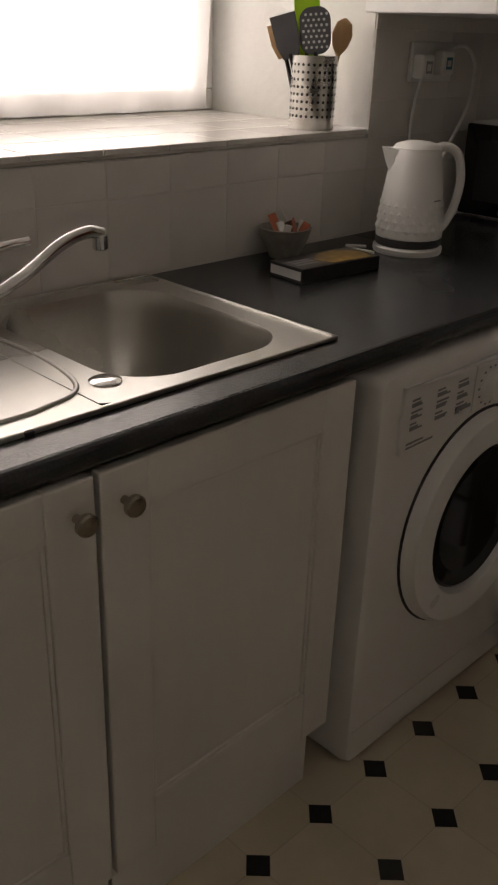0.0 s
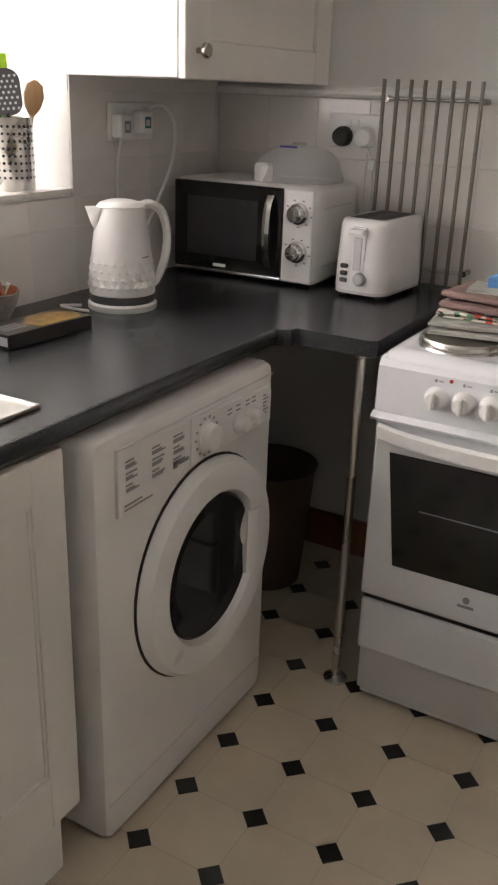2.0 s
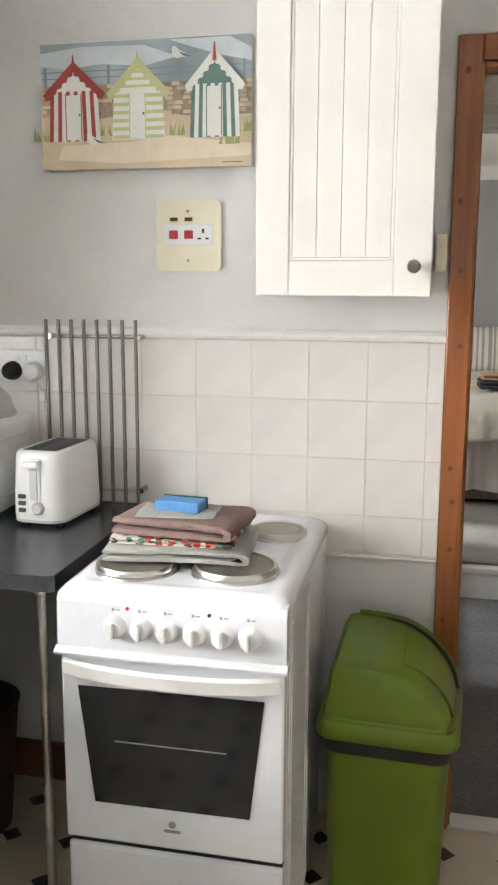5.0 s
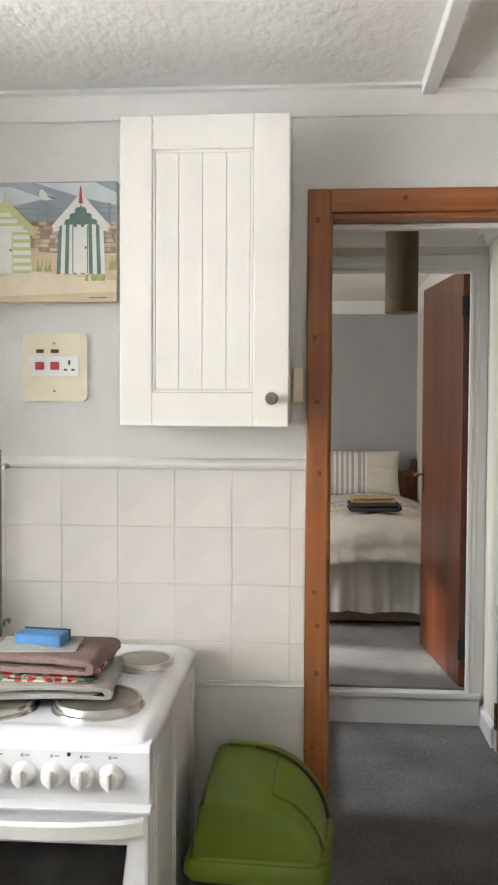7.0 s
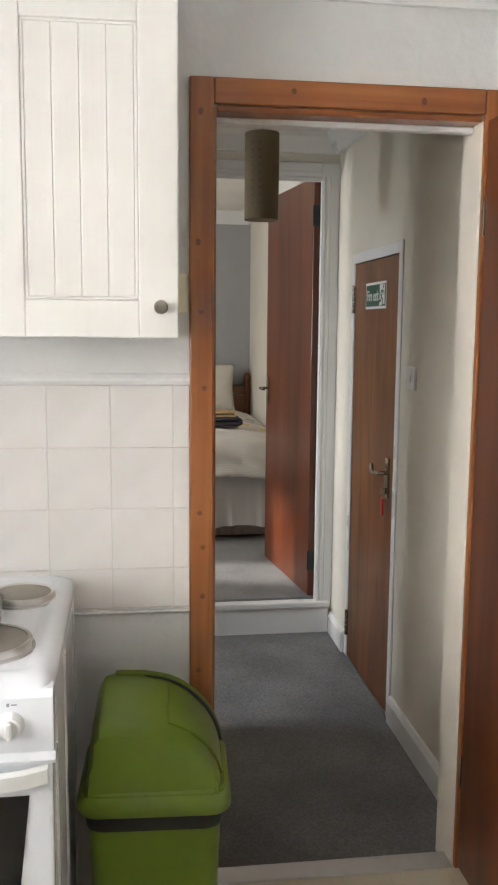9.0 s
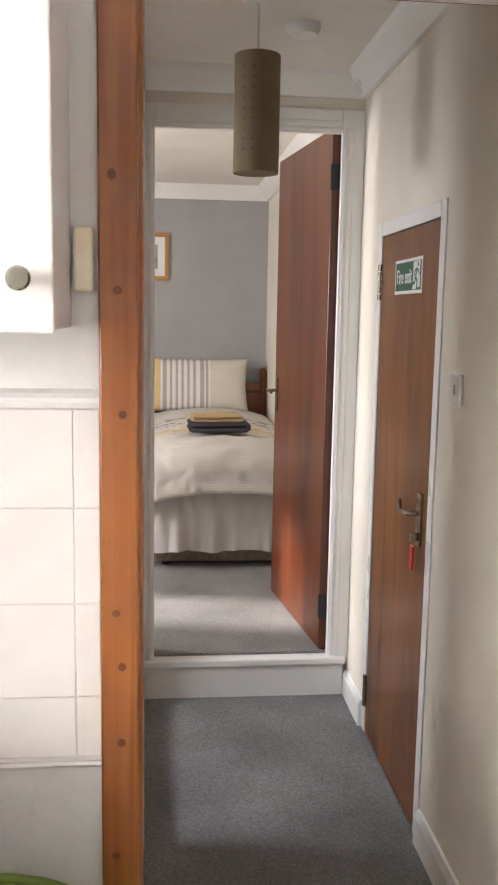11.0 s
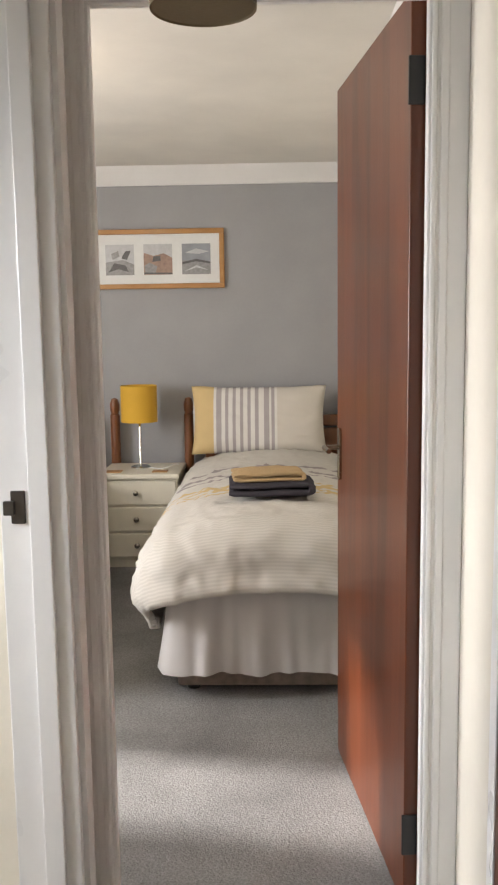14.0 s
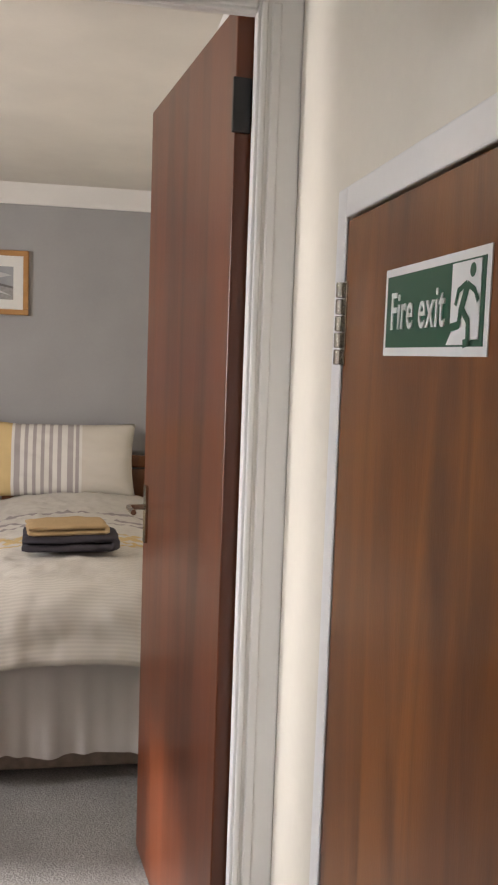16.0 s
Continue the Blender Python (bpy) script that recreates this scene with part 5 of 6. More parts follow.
        for d in (-1, 1):
            poly([(c + d * e, eave - .02), (c + d * e * .9, eave - .075), (c, peak - th), (c, peak)], roof)
            for k in range(5):
                f = (k + .5) / 5
                u, w = c + d * e * .9 * (1 - f), eave - .075 + (peak - th - eave + .075) * f
                poly([(u - .013, w + .012), (u + .013, w + .012), (u + .006, w - .012), (u - .006, w - .012)], roof)
        poly([(c - .010, peak - .09), (c + .010, peak - .09), (c + .003, peak + .05), (c - .003, peak + .05)], 5 if stripe != 6 else 6)
    hut(.165, .115, .225, .62, .855, 5, 4, 5, 4, False)
    hut(.475, .115, .225, .61, .86, 6, 4, 6, 4, True)
    hut(.835, .105, .225, .645, .90, 4, 4, 7, 7, False)
    for u, w in ((.668, .845), (.255, .20)):
        poly([(u - .03, w + .02), (u - .008, w - .01), (u + .03, w), (u + .045, w + .012), (u, w + .06), (u - .012, w + .085), (u - .028, w + .08)], 4)
        poly([(u, w + .045), (u + .02, w + .03), (u + .062, w), (u + .025, w + .008)], 8)
        poly([(u - .04, w + .07), (u - .026, w + .066), (u - .026, w + .076)], 6)
    rect(.87, .96, .025, .032, 8)
    art = mesh_of("painted_scene", bm, mats)
    return thing("canvas_picture", (KX, .45, z0), [board, art], "canvas picture of three striped beach huts", "picture")


canvas()

# things in the dark corner under the worktop
wb = lathe("waste_basket", [(.10, 0), (.105, .005), (.135, .36), (.142, .375), (.13, .372), (.10, .02), (.003, .018)], (2.12, .91, 0), WICKER, segs=28)
tagged(wb, "dark brown basket in the corner under the worktop", "basket")
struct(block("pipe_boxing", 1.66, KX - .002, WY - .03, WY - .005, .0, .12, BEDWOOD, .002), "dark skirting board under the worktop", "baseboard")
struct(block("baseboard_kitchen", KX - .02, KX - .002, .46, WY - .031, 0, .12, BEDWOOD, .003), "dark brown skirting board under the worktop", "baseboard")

# ---- hall things ----
kd = [block("leaf", 1.665, 2.378, -1.136, -1.099, .01, 2.036, MAHOGANY, .003)]
kd += [block("hinge", 2.374, 2.381, -1.115, -1.092, z, z + .09, NICKEL, .003) for z in (.25, 1.75)]
kd.append(tube("lever", curve_pts([(1.72, -1.099, 1.0), (1.72, -1.057, 1.0), (1.735, -1.05, 1.0), (1.80, -1.052, .998)]), .008, NICKEL))
kd.append(prism("handle_plate", rounded(1.70, 1.74, .90, 1.06, .006), "y", -1.099, -1.091, NICKEL))
thing("kitchen_door", (2.02, -1.118, 0), kd, "open red-brown veneered kitchen door", "door")
def lever_handle(parts, x, y, z, facing, reach):
    """Handle set on a door face that looks along y."""
    parts.append(prism("handle_plate", rounded(x - .02, x + .02, z - .10, z + .06, .006), "y", y, y + facing * .009, NICKEL, 0))
    parts.append(tube("lever", curve_pts([(x, y, z), (x, y + facing * .04, z), (x + reach * .02, y + facing * .048, z), (x + reach * .07, y + facing * .046, z - .004), (x + reach * .105, y + facing * .04, z + .018)]), .008, NICKEL))


FX0, FX1, FT = 3.44, 4.085, 1.79
fd = [block("leaf", FX0, FX1, HR - .03, HR + .003, HF + .008, FT, SAPELE, .003)]
lever_handle(fd, FX0 + .06, HR + .003, .945, 1, 1)
for z in (1.575, .07):
    bm = bmesh.new()
    for k in range(5):
        add_lathe(bm, [(.004, .001 + k * .025), (.0068, .002 + k * .025), (.0068, .023 + k * .025), (.004, .024 + k * .025)], (FX1 + .004, HR + .009, z), "z", 14)
    add_box(bm, FX1 - .014, FX1 + .003, HR + .002, HR + .0055, z, z + .125, .001)
    fd.append(mesh_of("hinge", bm, NICKEL))
fd += [block("key", FX0 + .056, FX0 + .064, HR + .012, HR + .035, .86, .885, NICKEL, .002), block("key_tag", FX0 + .046, FX0 + .080, HR + .021, HR + .029, .775, .845, REDPLASTIC, .003)]
fire = thing("fire_door", ((FX0 + FX1) / 2, HR, HF), fd, "closed brown veneered fire exit door with lever handle", "door")
struct(blocks("door_frame_fire", [(FX1 + .004, FX1 + .05, HR, HR + .006, HF, FT + .05), (FX0 - .05, FX0 - .004, HR, HR + .006, HF, FT + .05), (FX0 - .004, FX1 + .004, HR, HR + .006, FT + .004, FT + .05)], GLOSSWHITE), "white painted frame of the fire exit door", "door frame")
sx0, sx1, sz0, sz1, sy = 3.594, 3.896, 1.591, 1.699, HR + .003
txt = lettering("words", "Fire exit", .062, Matrix.Translation((3.783, sy + .0033, 1.643)) @ Matrix.Rotation(math.pi, 4, "Z") @ Matrix.Rotation(math.pi / 2, 4, "X") @ Matrix.Diagonal((.76, 1.05, 1, 1)), SIGNWHITE, bold=.0004)
px, pw, ph = sx0 + .088, .070, sz1 - sz0 - .024


def figure_point(u, v):
    return Vector((px - u * pw, sy + .0037, sz1 - .012 - v * ph))


bm = bmesh.new()
lift = 0
for line, r in (([(.58, .30), (.50, .42), (.40, .58)], .0062), ([(.60, .28), (.84, .36), (.95, .48)], .0032), ([(.55, .27), (.28, .34), (.20, .50)], .0032), ([(.42, .56), (.66, .72), (.68, .97), (.56, .99)], .0044), ([(.40, .56), (.34, .76), (-.08, .80), (-.10, .72)], .0042)):
    for (u0, v0), (u1, v1) in zip(line, line[1:]):
        p, q = figure_point(u0, v0), figure_point(u1, v1)
        d = (q - p).normalized()
        side = Vector((-d.z, 0, d.x)) * r
        lift += .00006
        p, q = p - d * r * .5 + Vector((0, lift, 0)), q + d * r * .5 + Vector((0, lift, 0))
        bm.faces.new([bm.verts.new(v) for v in (p + side, q + side, q - side, p - side)])
c0 = figure_point(.74, .12)
bm.faces.new([bm.verts.new(c0 + .0072 * Vector((math.cos(k * math.pi / 7), 0, math.sin(k * math.pi / 7)))) for k in range(14)])
thing("fire_exit_sign", ((sx0 + sx1) / 2, sy, sz0), [block("board", sx0, sx1, sy, sy + .0015, sz0, sz1, SIGNWHITE, 0), block("green_field", sx0 + .01, sx1 - .01, sy + .0015, sy + .0025, sz0 + .01, sz1 - .01, SIGNGREEN, 0), txt,
      prism("doorway_symbol", [tuple(figure_point(u, v).xz) for u, v in ((0, 0), (1, 0), (1, .94), (.74, .94), (.62, 1), (-.12, 1), (.06, .84), (0, .8))], "y", sy + .0025, sy + .0033, SIGNWHITE), mesh_of("figure_symbol", bm, SIGNGREEN)],
      "green and white fire exit sign on the door", "sign")
PX, PY = 3.66, -.713
lamp_c = (PX, PY, 0)
shade = lathe("shade", [(.064, 1.928), (.0665, 1.926), (.0665, 2.253), (.064, 2.255), (.0625, 2.253), (.0625, 1.93)], lamp_c, TAUPE, segs=40)
bm = bmesh.new()
for i in range(9):
    for j in range(2):
        a = radians(165 - j * 24)
        p = Vector((PX + .067 * math.cos(a), PY + .067 * math.sin(a), 1.985 + i * .028))
        t = Vector((-math.sin(a), math.cos(a), 0))
        bm.faces.new([bm.verts.new(p + .0035 * (math.cos(k * math.pi / 3) * t + math.sin(k * math.pi / 3) * Vector((0, 0, 1)))) for k in range(6)])
thing("pendant_lamp", (PX, PY, 1.926), [shade, tagged(mesh_of("punched_holes", bm, DARKGREY), kind="stuff"), tube("flex", [(PX, PY, 2.2), (PX, PY, 2.3), (PX, PY, HC)], .003, WHITEPLASTIC), lathe("rose", [(.04, HC - .025), (.045, HC - .02), (.045, HC)], lamp_c, WHITEPLASTIC), lathe("bulb_holder", [(.018, 2.12), (.02, 2.14), (.02, 2.2), (.01, 2.21)], lamp_c, WHITEPLASTIC)], "unlit taupe cylinder pendant lampshade in the hall", "lamp")
thing("smoke_alarm", (3.9, -.88, HC), [lathe("case", [(.055, HC), (.055, HC - .015), (.045, HC - .032), (.003, HC - .034)], (3.9, -.88, 0), WHITEPLASTIC)], "round white smoke alarm on the hall ceiling", "smoke alarm")
# hung picture on the left wall
hp = [block("frame", *r, HL - .022, HL, *zz, TAUPE, .004) for r, zz in (((2.85, 3.275), (1.585, 1.62)), ((2.85, 3.275), (2.03, 2.065)), ((3.24, 3.275), (1.62, 2.03)), ((2.85, 2.885), (1.62, 2.03)))]
hp += [block("print", 2.885, 3.24, HL - .010, HL - .002, 1.62, 2.03, mat("pale_print", (.5, .5, .46), .25, 0, .3, 8, stain=.1), 0)]
thing("framed_picture", (3.06, HL, 1.585), hp, "brown framed picture on the hall wall", "picture")
# folded clothes airer against the left wall
ar = []
for x, s in ((2.80, 1), (2.83, 1)):
    ar.append(tube("rail", [(x + .25, HL - .03, HF), (x + .13, HL - .03, .95), (x, HL - .028, 1.20)], .004, WHITEPLASTIC))
ar += [tube("rail", [(2.62, HL - .03, .25), (2.83, HL - .03, 1.19)], .004, WHITEPLASTIC), tube("rail", [(2.62, HL - .035, HF), (2.62, HL - .035, 1.15)], .005, WHITEPLASTIC), tube("rail", [(2.62, HL - .03, 1.15), (2.83, HL - .03, 1.20)], .004, WHITEPLASTIC), tube("rail", [(2.66, HL - .04, .35), (2.94, HL - .04, .99)], .004, WHITEPLASTIC)]
ar += [block("clip", x - .008, x + .008, HL - .04, HL - .02, z - .011, z + .011, TEAL, .004) for x, z in ((2.80, 1.205), (2.83, 1.20), (2.93, .995), (2.945, .99))]
thing("clothes_airer", (2.85, HL - .03, HF), ar, "folded white wire clothes airer with teal clips", "clothes airer")
thing("hall_switch", (3.25, HR, 1.33), [block("plate", 3.20, 3.285, HR, HR + .01, 1.29, 1.375, WHITEPLASTIC, .003), block("rocker", 3.235, 3.25, HR + .01, HR + .014, 1.32, 1.345, WHITEPLASTIC, .002)], "white light switch on the cream hall wall", "switch")

# ---- bedroom ----
# open mahogany door, hinged at the right of the frame
a, b = Vector((4.476, -1.093, 0)), Vector((5.271, -.993, 0))
L = (b - a).length
yaw = math.degrees(math.atan2(b.y - a.y, b.x - a.x))
dp = [block("leaf", 0, L, -.04, 0, BF + .006, 2.233, MAHOGANY, .003)]
dp.append(prism("handle_plate", rounded(L - .065, L - .03, 1.06, 1.22, .006), "y", 0, .007, NICKEL))
dp.append(tube("lever", curve_pts([(L - .047, .0, 1.16), (L - .047, .045, 1.16), (L - .06, .052, 1.16), (L - .12, .05, 1.158)]), .008, NICKEL))
dp.append(block("latch_plate", L - .001, L + .002, -.032, -.008, 1.07, 1.21, NICKEL, .0005))
dp += [block("hinge", -.006, .003, -.03, .006, z, z + .1, BLACK, .002) for z in (.28, 2.0)]
for o in dp:
    o.data.transform(pose(a.x, a.y, 0, 0, 0, yaw))
thing("bedroom_door", (a.x, a.y, BF), dp, "open red-brown mahogany veneer bedroom door", "door")

BX0, BX1, BY0, BY1 = 5.72, 7.86, -1.22, -.39
CREAMCLOTH, YEL, GR = (.64, .615, .565), (.62, .46, .22), (.33, .295, .295)
DUVET = banded("cream_striped_duvet", "X", (5.5, 7.6, [(0, CREAMCLOTH), (.33, CREAMCLOTH), (.40, YEL), (.41, CREAMCLOTH), (.425, YEL), (.437, CREAMCLOTH), (.45, YEL), (.475, CREAMCLOTH), (.487, YEL), (.50, CREAMCLOTH), (.60, GR), (.61, CREAMCLOTH), (.64, GR), (.65, CREAMCLOTH), (.72, GR), (.735, CREAMCLOTH)]), ribs=24.0)
PILLOW = banded("striped_pillow_cotton", "Y", (-1.10, -.30, [(0, (.62, .58, .51)), (.36, (.72, .7, .66)), (.38, (.40, .365, .36)), (.405, (.72, .7, .66)), (.42, (.40, .365, .36)), (.46, (.72, .7, .66)), (.50, (.40, .365, .36)), (.525, (.72, .7, .66)), (.555, (.40, .365, .36)), (.58, (.72, .7, .66)), (.61, (.40, .365, .36)), (.635, (.72, .7, .66)), (.665, (.40, .365, .36)), (.69, (.72, .7, .66)), (.72, (.40, .365, .36)), (.745, (.72, .7, .66)), (.77, (.40, .365, .36)), (.81, (.72, .7, .66)), (.83, YEL)]))


def bed(shift, side):
    y0, y1 = BY0 + shift, BY1 + shift
    parts = [block("divan_base", BX0 + .03, BX1, y0 + .02, y1 - .02, BF + .02, .42, DIVAN, .012), block("mattress", BX0 + .02, BX1, y0 + .01, y1 - .01, .42, .64, SHEET, .05, 4)]
    parts += [lathe("castor", [(.025, BF), (.03, BF + .02), (.02, BF + .04)], (x, y, 0), BLACK) for x in (BX0 + .08, BX1 - .1) for y in (y0 + .08, y1 - .08)]
    # gathered valance round foot and side
    line = [(BX1 - .1, y1)] + [(BX1 - .1 - (BX1 - BX0 - .16) * i / 40, y1) for i in range(1, 41)] + [(BX0 + .02, y1 - .01), (BX0, y1 - .04)] + [(BX0, y1 - .05 - (y1 - y0 - .1) * i / 60) for i in range(61)]
    bm = bmesh.new()
    cols = []
    d = 0
    for i, (x, y) in enumerate(line):
        out = Vector((0, 1)) if i < 41 else Vector((-1, 0)) if i > 42 else Vector((-.7, .7))
        col = []
        for j in range(7):
            t = j / 6
            w = (.04 * t ** 1.1 + .002) * (noise.noise(Vector((i * .22, t * .5, shift))) + .7 * noise.noise(Vector((i * .11 + 9, t * .4, shift)))) + (.035 + .03 * max(0, 1 - abs(i - 42) / 10)) * t
            col.append(bm.verts.new((x + out.x * w, y + out.y * w, .60 - (.60 - BF - .095 + .008 * math.sin(i * .21)) * t)))
        cols.append(col)
    for p, q in zip(cols, cols[1:]):
        for j in range(6):
            bm.faces.new((p[j], q[j], q[j + 1], p[j + 1]))
    val = mesh_of("valance", bm, SHEET, True)
    parts.append(val)
    # headboard
    hb = [(7.90, y1 + .15), (7.90, y0 - (.12 if shift else 0))]
    for _, y in hb:
        parts.append(lathe("post", [(.03, BF), (.03, 1.0), (.022, 1.01), (.03, 1.03), (.03, 1.07), (.02, 1.10), (.003, 1.108)], (7.94, y - .02, 0), BEDWOOD, segs=20))
    parts.append(blocks("headboard_rail", [(7.925, 7.955, y0 - .03, y1 + .03, .92, .99), (7.93, 7.95, y0 - .03, y1 + .03, .55, .91)], BEDWOOD, .006))
    return thing("bed", ((BX0 + BX1) / 2, (y0 + y1) / 2, BF), parts, "single divan bed with white valance and pine headboard", "bed", "twin beds")


bed(0, 1)
bed(1.56, 1)


def duvet(shift, name="duvet"):
    y0, y1 = BY0 + shift, BY1 + shift
    bm = bmesh.new()
    cloth = bm.loops.layers.uv.new("cloth")
    nx, ny, top = 110, 76, .795
    r, front, side = .17, .335, .49
    w = y1 - y0

    def over(d):
        """From the edge along the cloth to the hang: offset outwards and drop."""
        if d < r * 1.57:
            return r * math.sin(d / r), -r * (1 - math.cos(d / r))
        e = d - r * 1.57
        return r + .035 * math.sin(min(1, e / .16) * math.pi) - .05 * min(1, e / .2) ** 2, -r - e
    rows = []
    for i in range(nx + 1):
        u = -front + i * (1.98 + front) / nx
        row = []
        for j in range(ny + 1):
            v = -side + j * (w + 2 * side) / ny
            du, dv = max(0, -u), max(0, -v, v - w)
            sg = 1 if v > w / 2 else -1
            d = math.hypot(du, dv)
            if du and dv:
                a, c = du / front, dv / side
                d *= max(a, c) / math.hypot(a, c)
            off, drop = over(d)
            k = math.hypot(du, dv) or 1
            x = BX0 + .10 + max(u, 0) * .97 - off * du / k
            y = y0 + .07 + min(max(v, 0), w) * (w - .11) / w + sg * off * dv / k
            p = Vector((u * 2.6, v * 2.6, shift))
            hang = min(1, d / .2)
            puff = .008 * noise.noise(p) + .003 * noise.noise(p * 3)
            q = Vector((u * 5 + v * 7, v * 4 - u * 7, 4 + shift))
            ridge = (1 - abs(noise.noise(q * .7))) ** 4 * .007 + (1 - abs(noise.noise(q * 2.3))) ** 6 * .012
            pleat = .006 * noise.noise(Vector((u * 7, v * 7, 2))) * hang
            x -= (pleat + ridge) * du / k * hang
            y += sg * (pleat + ridge) * dv / k * hang
            y = max(y, y0 - .042 + .006 * noise.noise(p * 4))
            crown = .05 * math.sin(math.pi * min(1, max(0, v / w))) ** .6
            row.append(bm.verts.new((x, y, top - .035 + crown + drop + (puff + ridge) * (1 - .6 * hang))))
        rows.append(row)
    for i in range(nx):
        for j in range(ny):
            f = bm.faces.new((rows[i][j], rows[i + 1][j], rows[i + 1][j + 1], rows[i][j + 1]))
            for lp, (a, b) in zip(f.loops, ((i, j), (i + 1, j), (i + 1, j + 1), (i, j + 1))):
                lp[cloth].uv = (a * (1.98 + front) / nx, b * (w + 2 * side) / ny)
    ob = mesh_of(name, bm, DUVET, True)
    so = ob.modifiers.new("thickness", "SOLIDIFY")
    so.thickness, so.offset = .03, -1
    return tagged(ob, "cream striped duvet spread over the single bed", "duvet", "duvets")


duvet(0)
duvet(1.56)


def pillow(shift):
    bm = bmesh.new()
    n, k = 40, 26
    faces = []
    for side in (1, -1):
        g = []
        for i in range(n + 1):
            row = []
            for j in range(k + 1):
                u, v = 2 * i / n - 1, 2 * j / k - 1
                e = max(0, (1 - abs(u) ** 3.5)) ** .55 * max(0, (1 - abs(v) ** 3)) ** .55
                pull = 1 - .05 * (1 - abs(v) ** 2) * abs(u) ** 6
                th = .085 * e * side + .012 * e * (1 - abs(noise.noise(Vector((u * 2.2 + v, v * 2.6 - u, side + 3))))) ** 5 + .006 * noise.noise(Vector((u * 4, v * 3, side)))
                row.append(bm.verts.new((th, u * .402 * pull, v * .205 * (1 - .05 * (1 - u * u) * abs(v) ** 6) + .006 * noise.noise(Vector((u * 3, v * 2, 5))))))
            g.append(row)
        for i in range(n):
            for j in range(k):
                bm.faces.new((g[i][j], g[i + 1][j], g[i + 1][j + 1], g[i][j + 1]))
    bmesh.ops.remove_doubles(bm, verts=bm.verts, dist=.004)
    bm.transform(pose(7.72, -.70, .985, 0, 14, 0))
    ob = mesh_of("pillow", bm, PILLOW, True)
    if shift:
        ob.location.y = shift
    return tagged(ob, "striped cream, grey and yellow pillow against the headboard", "pillow", "pillows")


pillow(0), pillow(1.56)
p2 = block("pillow", 7.77, 7.89, -1.08, -.30, .77, 1.12, SHEET, .05, 4)
tagged(p2, "plain white pillow behind the striped one", "pillow", "pillows")
tagged(folded("bath_towel", 6.20, -.765, .834, .24, .36, .062, TOWELGREY, 21, 2, 2), "folded charcoal bath towel on the bed", "towel", "towels on the bed")
tagged(folded("hand_towel", 6.20, -.755, .893, .20, .30, .04, TOWELTAN, 31, 2, 7), "folded tan hand towel on the charcoal towel", "towel", "towels on the bed")


def bedside():
    x0, x1, y0, y1 = 7.50, 7.93, -.24, .23
    z1 = .70
    parts = [block("body", x0 + .015, x1, y0 + .012, y1 - .012, BF + .05, z1 - .03, IVORY, .004), block("top", x0 - .012, x1, y0, y1, z1 - .03, z1, IVORY, .008), block("plinth", x0 + .03, x1, y0 + .02, y1 - .02, BF, BF + .05, IVORY, .003)]
    for i in range(3):
        z = BF + .06 + i * .155
        parts.append(block("drawer", x0, x0 + .02, y0 + .022, y1 - .022, z + .006, z + .148, IVORY, .006))
        parts.append(lathe("knob", [(.008, 0), (.008, -.01), (.016, -.016), (.016, -.022), (.003, -.026)], (x0, .012, z + .08), NICKEL, "x", 18))
    return thing("bedside_drawers", ((x0 + x1) / 2, -.01, BF), parts, "ivory painted three-drawer bedside cabinet", "drawers")


bedside()
lc = (7.73, .015, .70)
thing("table_lamp", lc, [lathe("base", [(.06, 0), (.06, .008), (.045, .016), (.012, .022), (.008, .03), (.008, .30), (.003, .31)], lc, CHROME), lathe("shade", [(.106, .28), (.108, .28), (.108, .495), (.106, .497), (.104, .495), (.104, .282)], lc, YELLOW, segs=40)], "table lamp with mustard yellow drum shade", "lamp")
tagged(tube("cable", curve_pts([(7.72, -.04, .703), (7.68, -.12, .703), (7.75, -.18, .715), (7.85, -.2, .703)]), .004, WHITEPLASTIC), "lamp cable lying on the bedside cabinet", "cable")
for yy in (-.12, .15):
    tagged(block("coaster", 7.55, 7.62, yy - .045, yy + .045, .70, .706, OAK, .002), "small wooden coaster on the bedside cabinet", "coaster", "coasters")

# three-picture frame on the grey wall
fy0, fy1, fz0, fz1, fx = -.495, .40, 1.775, 2.135, 8.02
pf = [block("frame", fx - .03, fx - .001, a, b, c, d, OAK, .004) for a, b, c, d in ((fy0, fy1, fz0, fz0 + .03), (fy0, fy1, fz1 - .03, fz1), (fy0, fy0 + .03, fz0 + .03, fz1 - .03), (fy1 - .03, fy1, fz0 + .03, fz1 - .03))]
pf.append(block("mount", fx - .012, fx - .003, fy0 + .03, fy1 - .03, fz0 + .03, fz1 - .03, MOUNT, 0))
PH = [mat("photo_pale", (.56, .57, .58), .5, 0, .25, 40, stain=.1), mat("photo_mid", (.34, .335, .33), .5, 0, .4, 60, stain=.15), mat("photo_dark", (.12, .115, .115), .5, 0, .5, 60), mat("photo_rust", (.40, .27, .21), .5, 0, .4, 50, stain=.15), mat("photo_sky", (.36, .38, .41), .5, 0, .3, 16, stain=.2)]
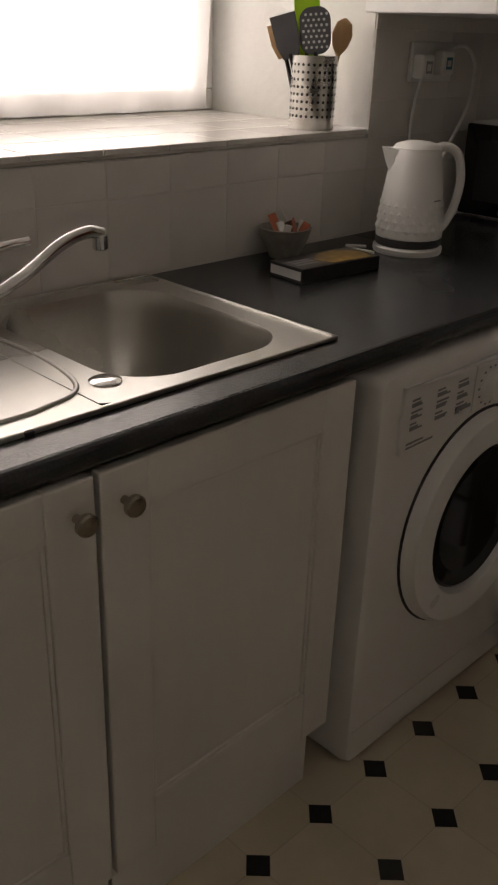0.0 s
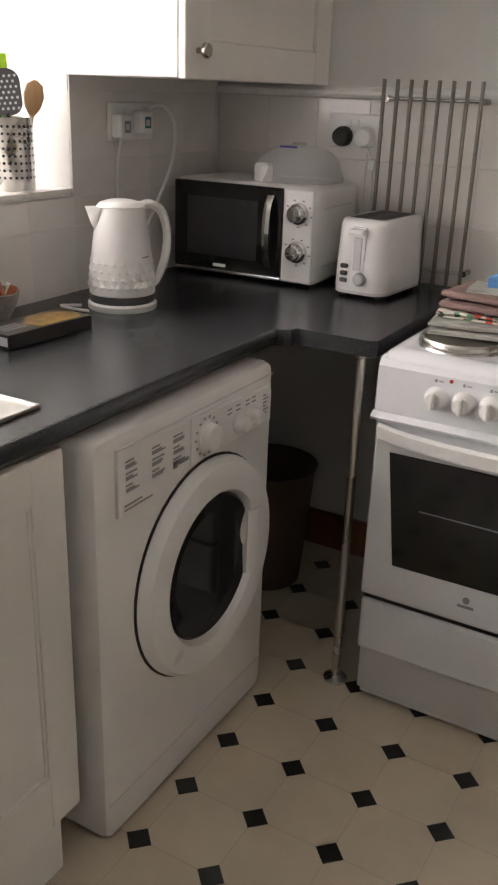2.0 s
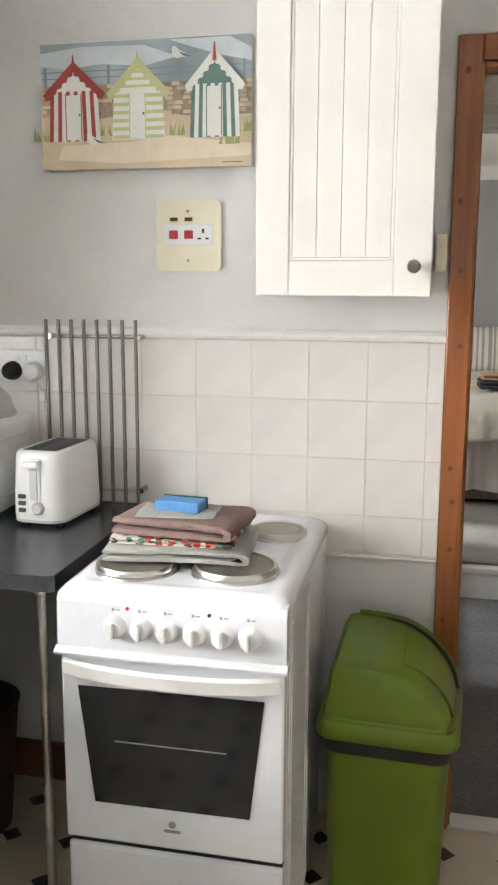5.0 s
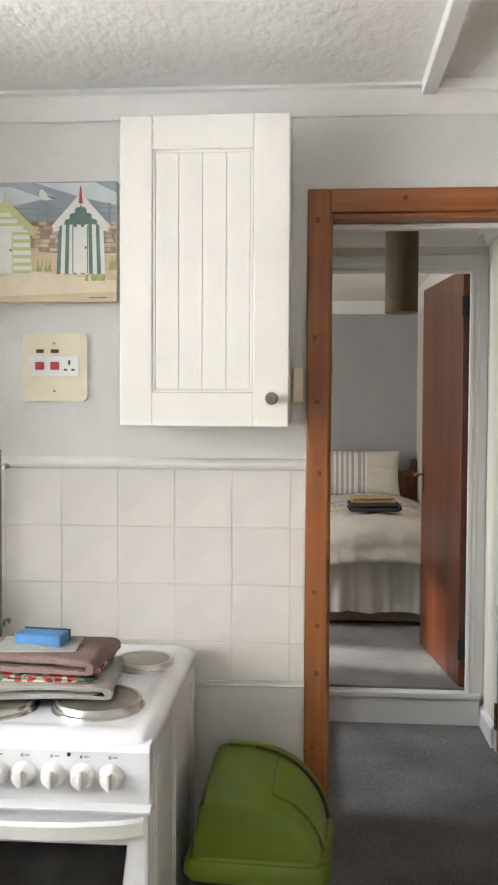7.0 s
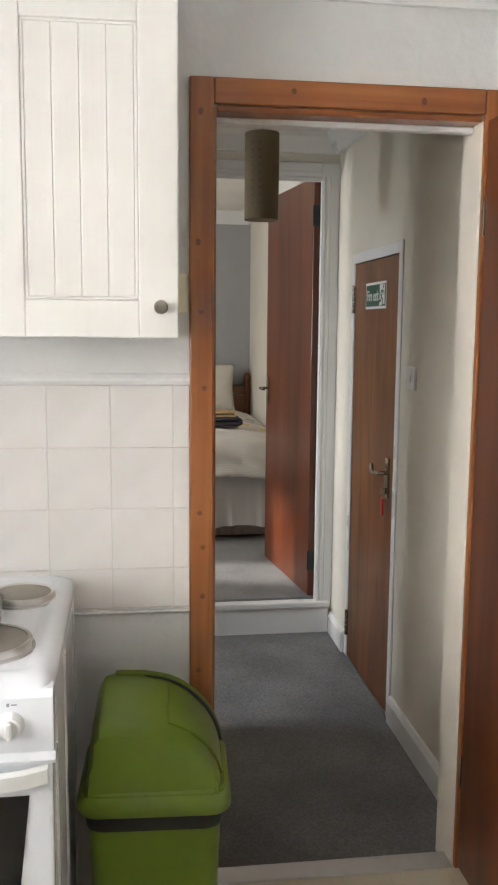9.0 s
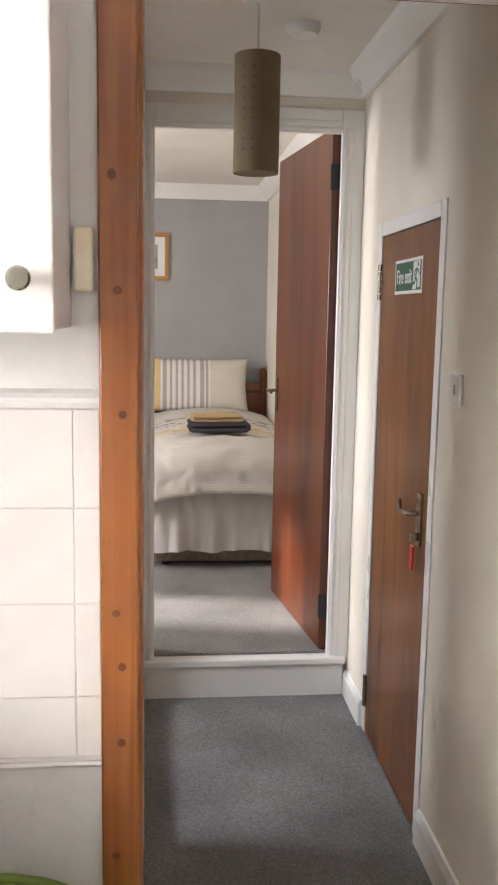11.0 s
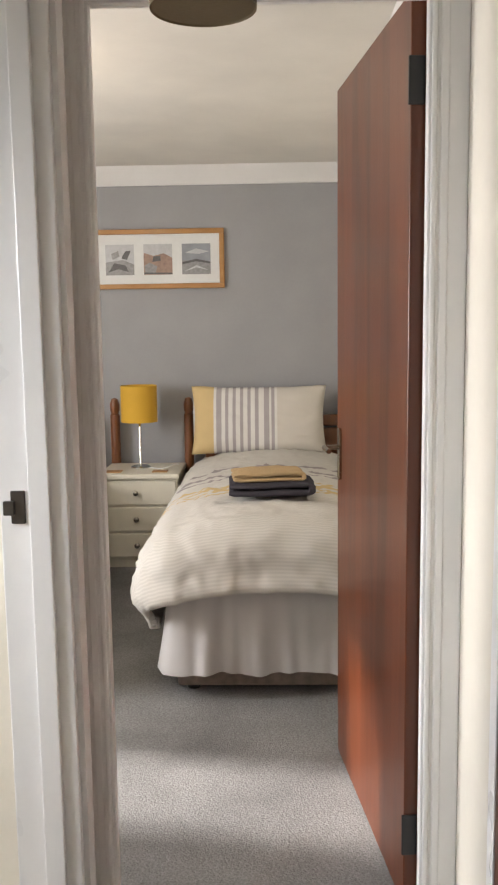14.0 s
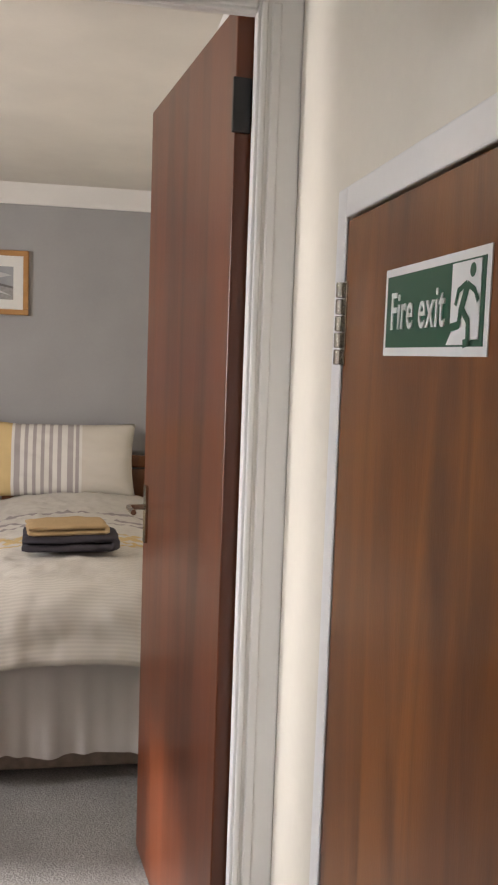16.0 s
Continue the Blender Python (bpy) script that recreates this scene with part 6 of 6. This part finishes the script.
shapes = [
    (0, [([(0, 0), (1, 0), (1, .35), (.6, .5), (0, .42)], 1), ([(.1, .1), (.45, .2), (.8, .1), (.7, .32), (.3, .4)], 2), ([(.25, .5), (.5, .62), (.45, .8), (.2, .7)], 1), ([(.55, .55), (.75, .5), (.9, .8), (.7, .78)], 2)]),
    (0, [([(0, 0), (1, 0), (1, .55), (.7, .7), (.35, .62), (0, .72)], 3), ([(.05, .06), (.4, .04), (.48, .28), (.2, .4), (.02, .3)], 1), ([(.5, .1), (.85, .08), (.95, .36), (.66, .46), (.48, .3)], 3), ([(.3, .42), (.6, .46), (.58, .62), (.34, .6)], 2), ([(0, .02), (1, .02), (1, .06), (0, .08)], 2)]),
    (4, [([(0, 0), (1, 0), (1, .38), (0, .46)], 1), ([(0, .40), (.5, .50), (1, .40), (1, .34), (.5, .42), (0, .33)], 2), ([(.1, .1), (.5, .3), (.95, .12), (.5, .22)], 0), ([(.1, .7), (.5, .84), (.95, .74), (.6, .66)], 0)])]
for i, (ground, polys) in enumerate(shapes):
    yy = .150 - i * .236
    pf.append(block("photo", fx - .0135, fx - .012, yy - .088, yy + .088, 1.86, 2.045, PH[ground], 0))
    bm = bmesh.new()
    for k, (pts, mi) in enumerate(polys):
        bm.faces.new([bm.verts.new((fx - .0137 - k * .00015, yy + .088 - u * .176, 1.86 + v * .185)) for u, v in pts]).material_index = mi
    pf.append(mesh_of("photo_print", bm, PH))
thing("framed_photos", (fx, -.05, fz0), pf, "light oak frame with three small landscape photos", "picture")
thing("ceiling_lamp", (5.75, .2, BC), [lathe("bowl", [(.02, BC), (.06, BC - .01), (.06, BC - .025), (.02, BC - .04), (.02, BC - .09), (.003, BC - .095)], (5.75, .2, 0), WHITEPLASTIC)], "white ceiling lamp holder with a lit warm bulb", "lamp")

# ---- tiles and floor insets ----
P = .1570
def tile_mesh(w, h):
    bm = bmesh.new()
    add_box(bm, 0, .007, -w / 2 + .0008, w / 2 - .0008, -h / 2 + .0008, h / 2 - .0008, .0010, 1)
    me = bpy.data.meshes.new("tile")
    bm.to_mesh(me)
    bm.free()
    me.materials.append(TILE)
    return me


backing = struct(block("tile_wall_cooker", KX - .0040, KX - .0005, -.345, WY - .009, .79, 1.369, GROUT, 0), "cream glazed wall tiles behind the cooker", "tiles")
shared = {}
def put_tile(parent, ya, yb, za, zb, axis):
    key = (round(yb - ya, 3), round(zb - za, 3))
    if key not in shared:
        shared[key] = tile_mesh(*key)
    t = new("tile", shared[key])
    if axis == "x":
        t.matrix_basis = Matrix.Translation((KX - .0055 - random.uniform(0, .0004), (ya + yb) / 2, (za + zb) / 2))
    else:
        t.matrix_basis = Matrix.Translation(((ya + yb) / 2, WY - .0055, (za + zb) / 2)) @ Matrix.Rotation(math.pi / 2, 4, "Z")
    t.parent = parent


rows = [(1.210, 1.367), (1.053, 1.210), (.896, 1.053), (.792, .896)]
ys = [-.345, -.304] + [-.304 + P * i for i in range(1, 10)] + [WY - .01]
for za, zb in rows:
    for ya, yb in zip(ys, ys[1:]):
        if yb - ya > .02:
            put_tile(backing, ya, yb, za, zb, "x")
backing2 = struct(blocks("tile_wall_window", [(-1.0, KX - .01, WY - .0048, WY - .0005, .80, 1.124), (1.737, KX - .01, WY - .0048, WY - .0005, 1.124, 1.40)], GROUT_PALE, 0), "cream glazed wall tiles behind the worktop", "tiles")
xs = [1.735 - .157 * 12 + P * i for i in range(17)] + [KX - .01]
for za, zb in ((.896, 1.053), (1.053, 1.124), (1.21, 1.367), (1.124, 1.21)):
    for xa, xb in zip(xs, xs[1:]):
        if za > 1.1 and xa < 1.73:
            continue
        if xb - xa > .02:
            put_tile(backing2, xa, xb, za, zb, "y")
struct(prism("dado_cooker", [(KX, 1.369), (KX - .012, 1.369), (KX - .017, 1.378), (KX - .017, 1.385), (KX - .011, 1.392), (KX, 1.398)], "y", -.345, WY, GLOSSWHITE), "cream painted dado strip above the tiles", "trim")
struct(prism("dado_lower", [(KX, .774), (KX - .010, .776), (KX - .014, .781), (KX - .010, .785), (KX - .013, .789), (KX, .791)], "y", -.345, .43, GLOSSWHITE), "cream painted strip below the tiles", "trim")
s = .0305
bm = bmesh.new()
lo = [bm.verts.new(p) for p in ((s, 0, 0), (0, s, 0), (-s, 0, 0), (0, -s, 0))]
hi = [bm.verts.new((v.co.x * .97, v.co.y * .97, .0012)) for v in lo]
bm.faces.new(hi)
for i in range(4):
    bm.faces.new((lo[i], lo[(i + 1) % 4], hi[(i + 1) % 4], hi[i]))
inset = bpy.data.meshes.new("inset")
bm.to_mesh(inset)
bm.free()
inset.materials.append(VINYLDARK)
F = .1685
for i in range(-5, 12):
    for j in range(-5, 12):
        x, y = 1.593 + F * -i, .615 - F * j
        if -.1 < x < 2.37 and -.9 < y < 1.24:
            t = new("inset", inset)
            t.location = (x, y, .0003)
            t.parent = floor
bm = bmesh.new()
for i in range(-5, 18):
    x = 1.593 - F * i
    if -1.35 < x < 2.38:
        add_box(bm, x - .0007, x + .0007, -1.98, WY - .02, -.001, .0004)
for j in range(-4, 16):
    y = .615 - F * j
    if -1.95 < y < 1.25:
        add_box(bm, -1.38, 2.38, y - .0007, y + .0007, -.001, .0004)
seams = mesh_of("embossed_seams", bm, mat("vinyl_seam", (.50, .44, .34), .5))
seams.parent = floor
tagged(seams, kind="stuff")
sill_tile = bpy.data.meshes.new("tile")
bm = bmesh.new()
add_box(bm, -.0778, .0778, -.0778, .0778, 0, .012, .0015, 1)
bm.to_mesh(sill_tile)
bm.free()
sill_tile.materials.append(TILE)
for i in range(13):
    for j in range(4):
        t = new("tile", sill_tile)
        t.location = (1.735 - .0785 - .157 * i, WY + .0725 + .157 * j, 1.1330 + random.uniform(0, .0003))
        t.parent = sill
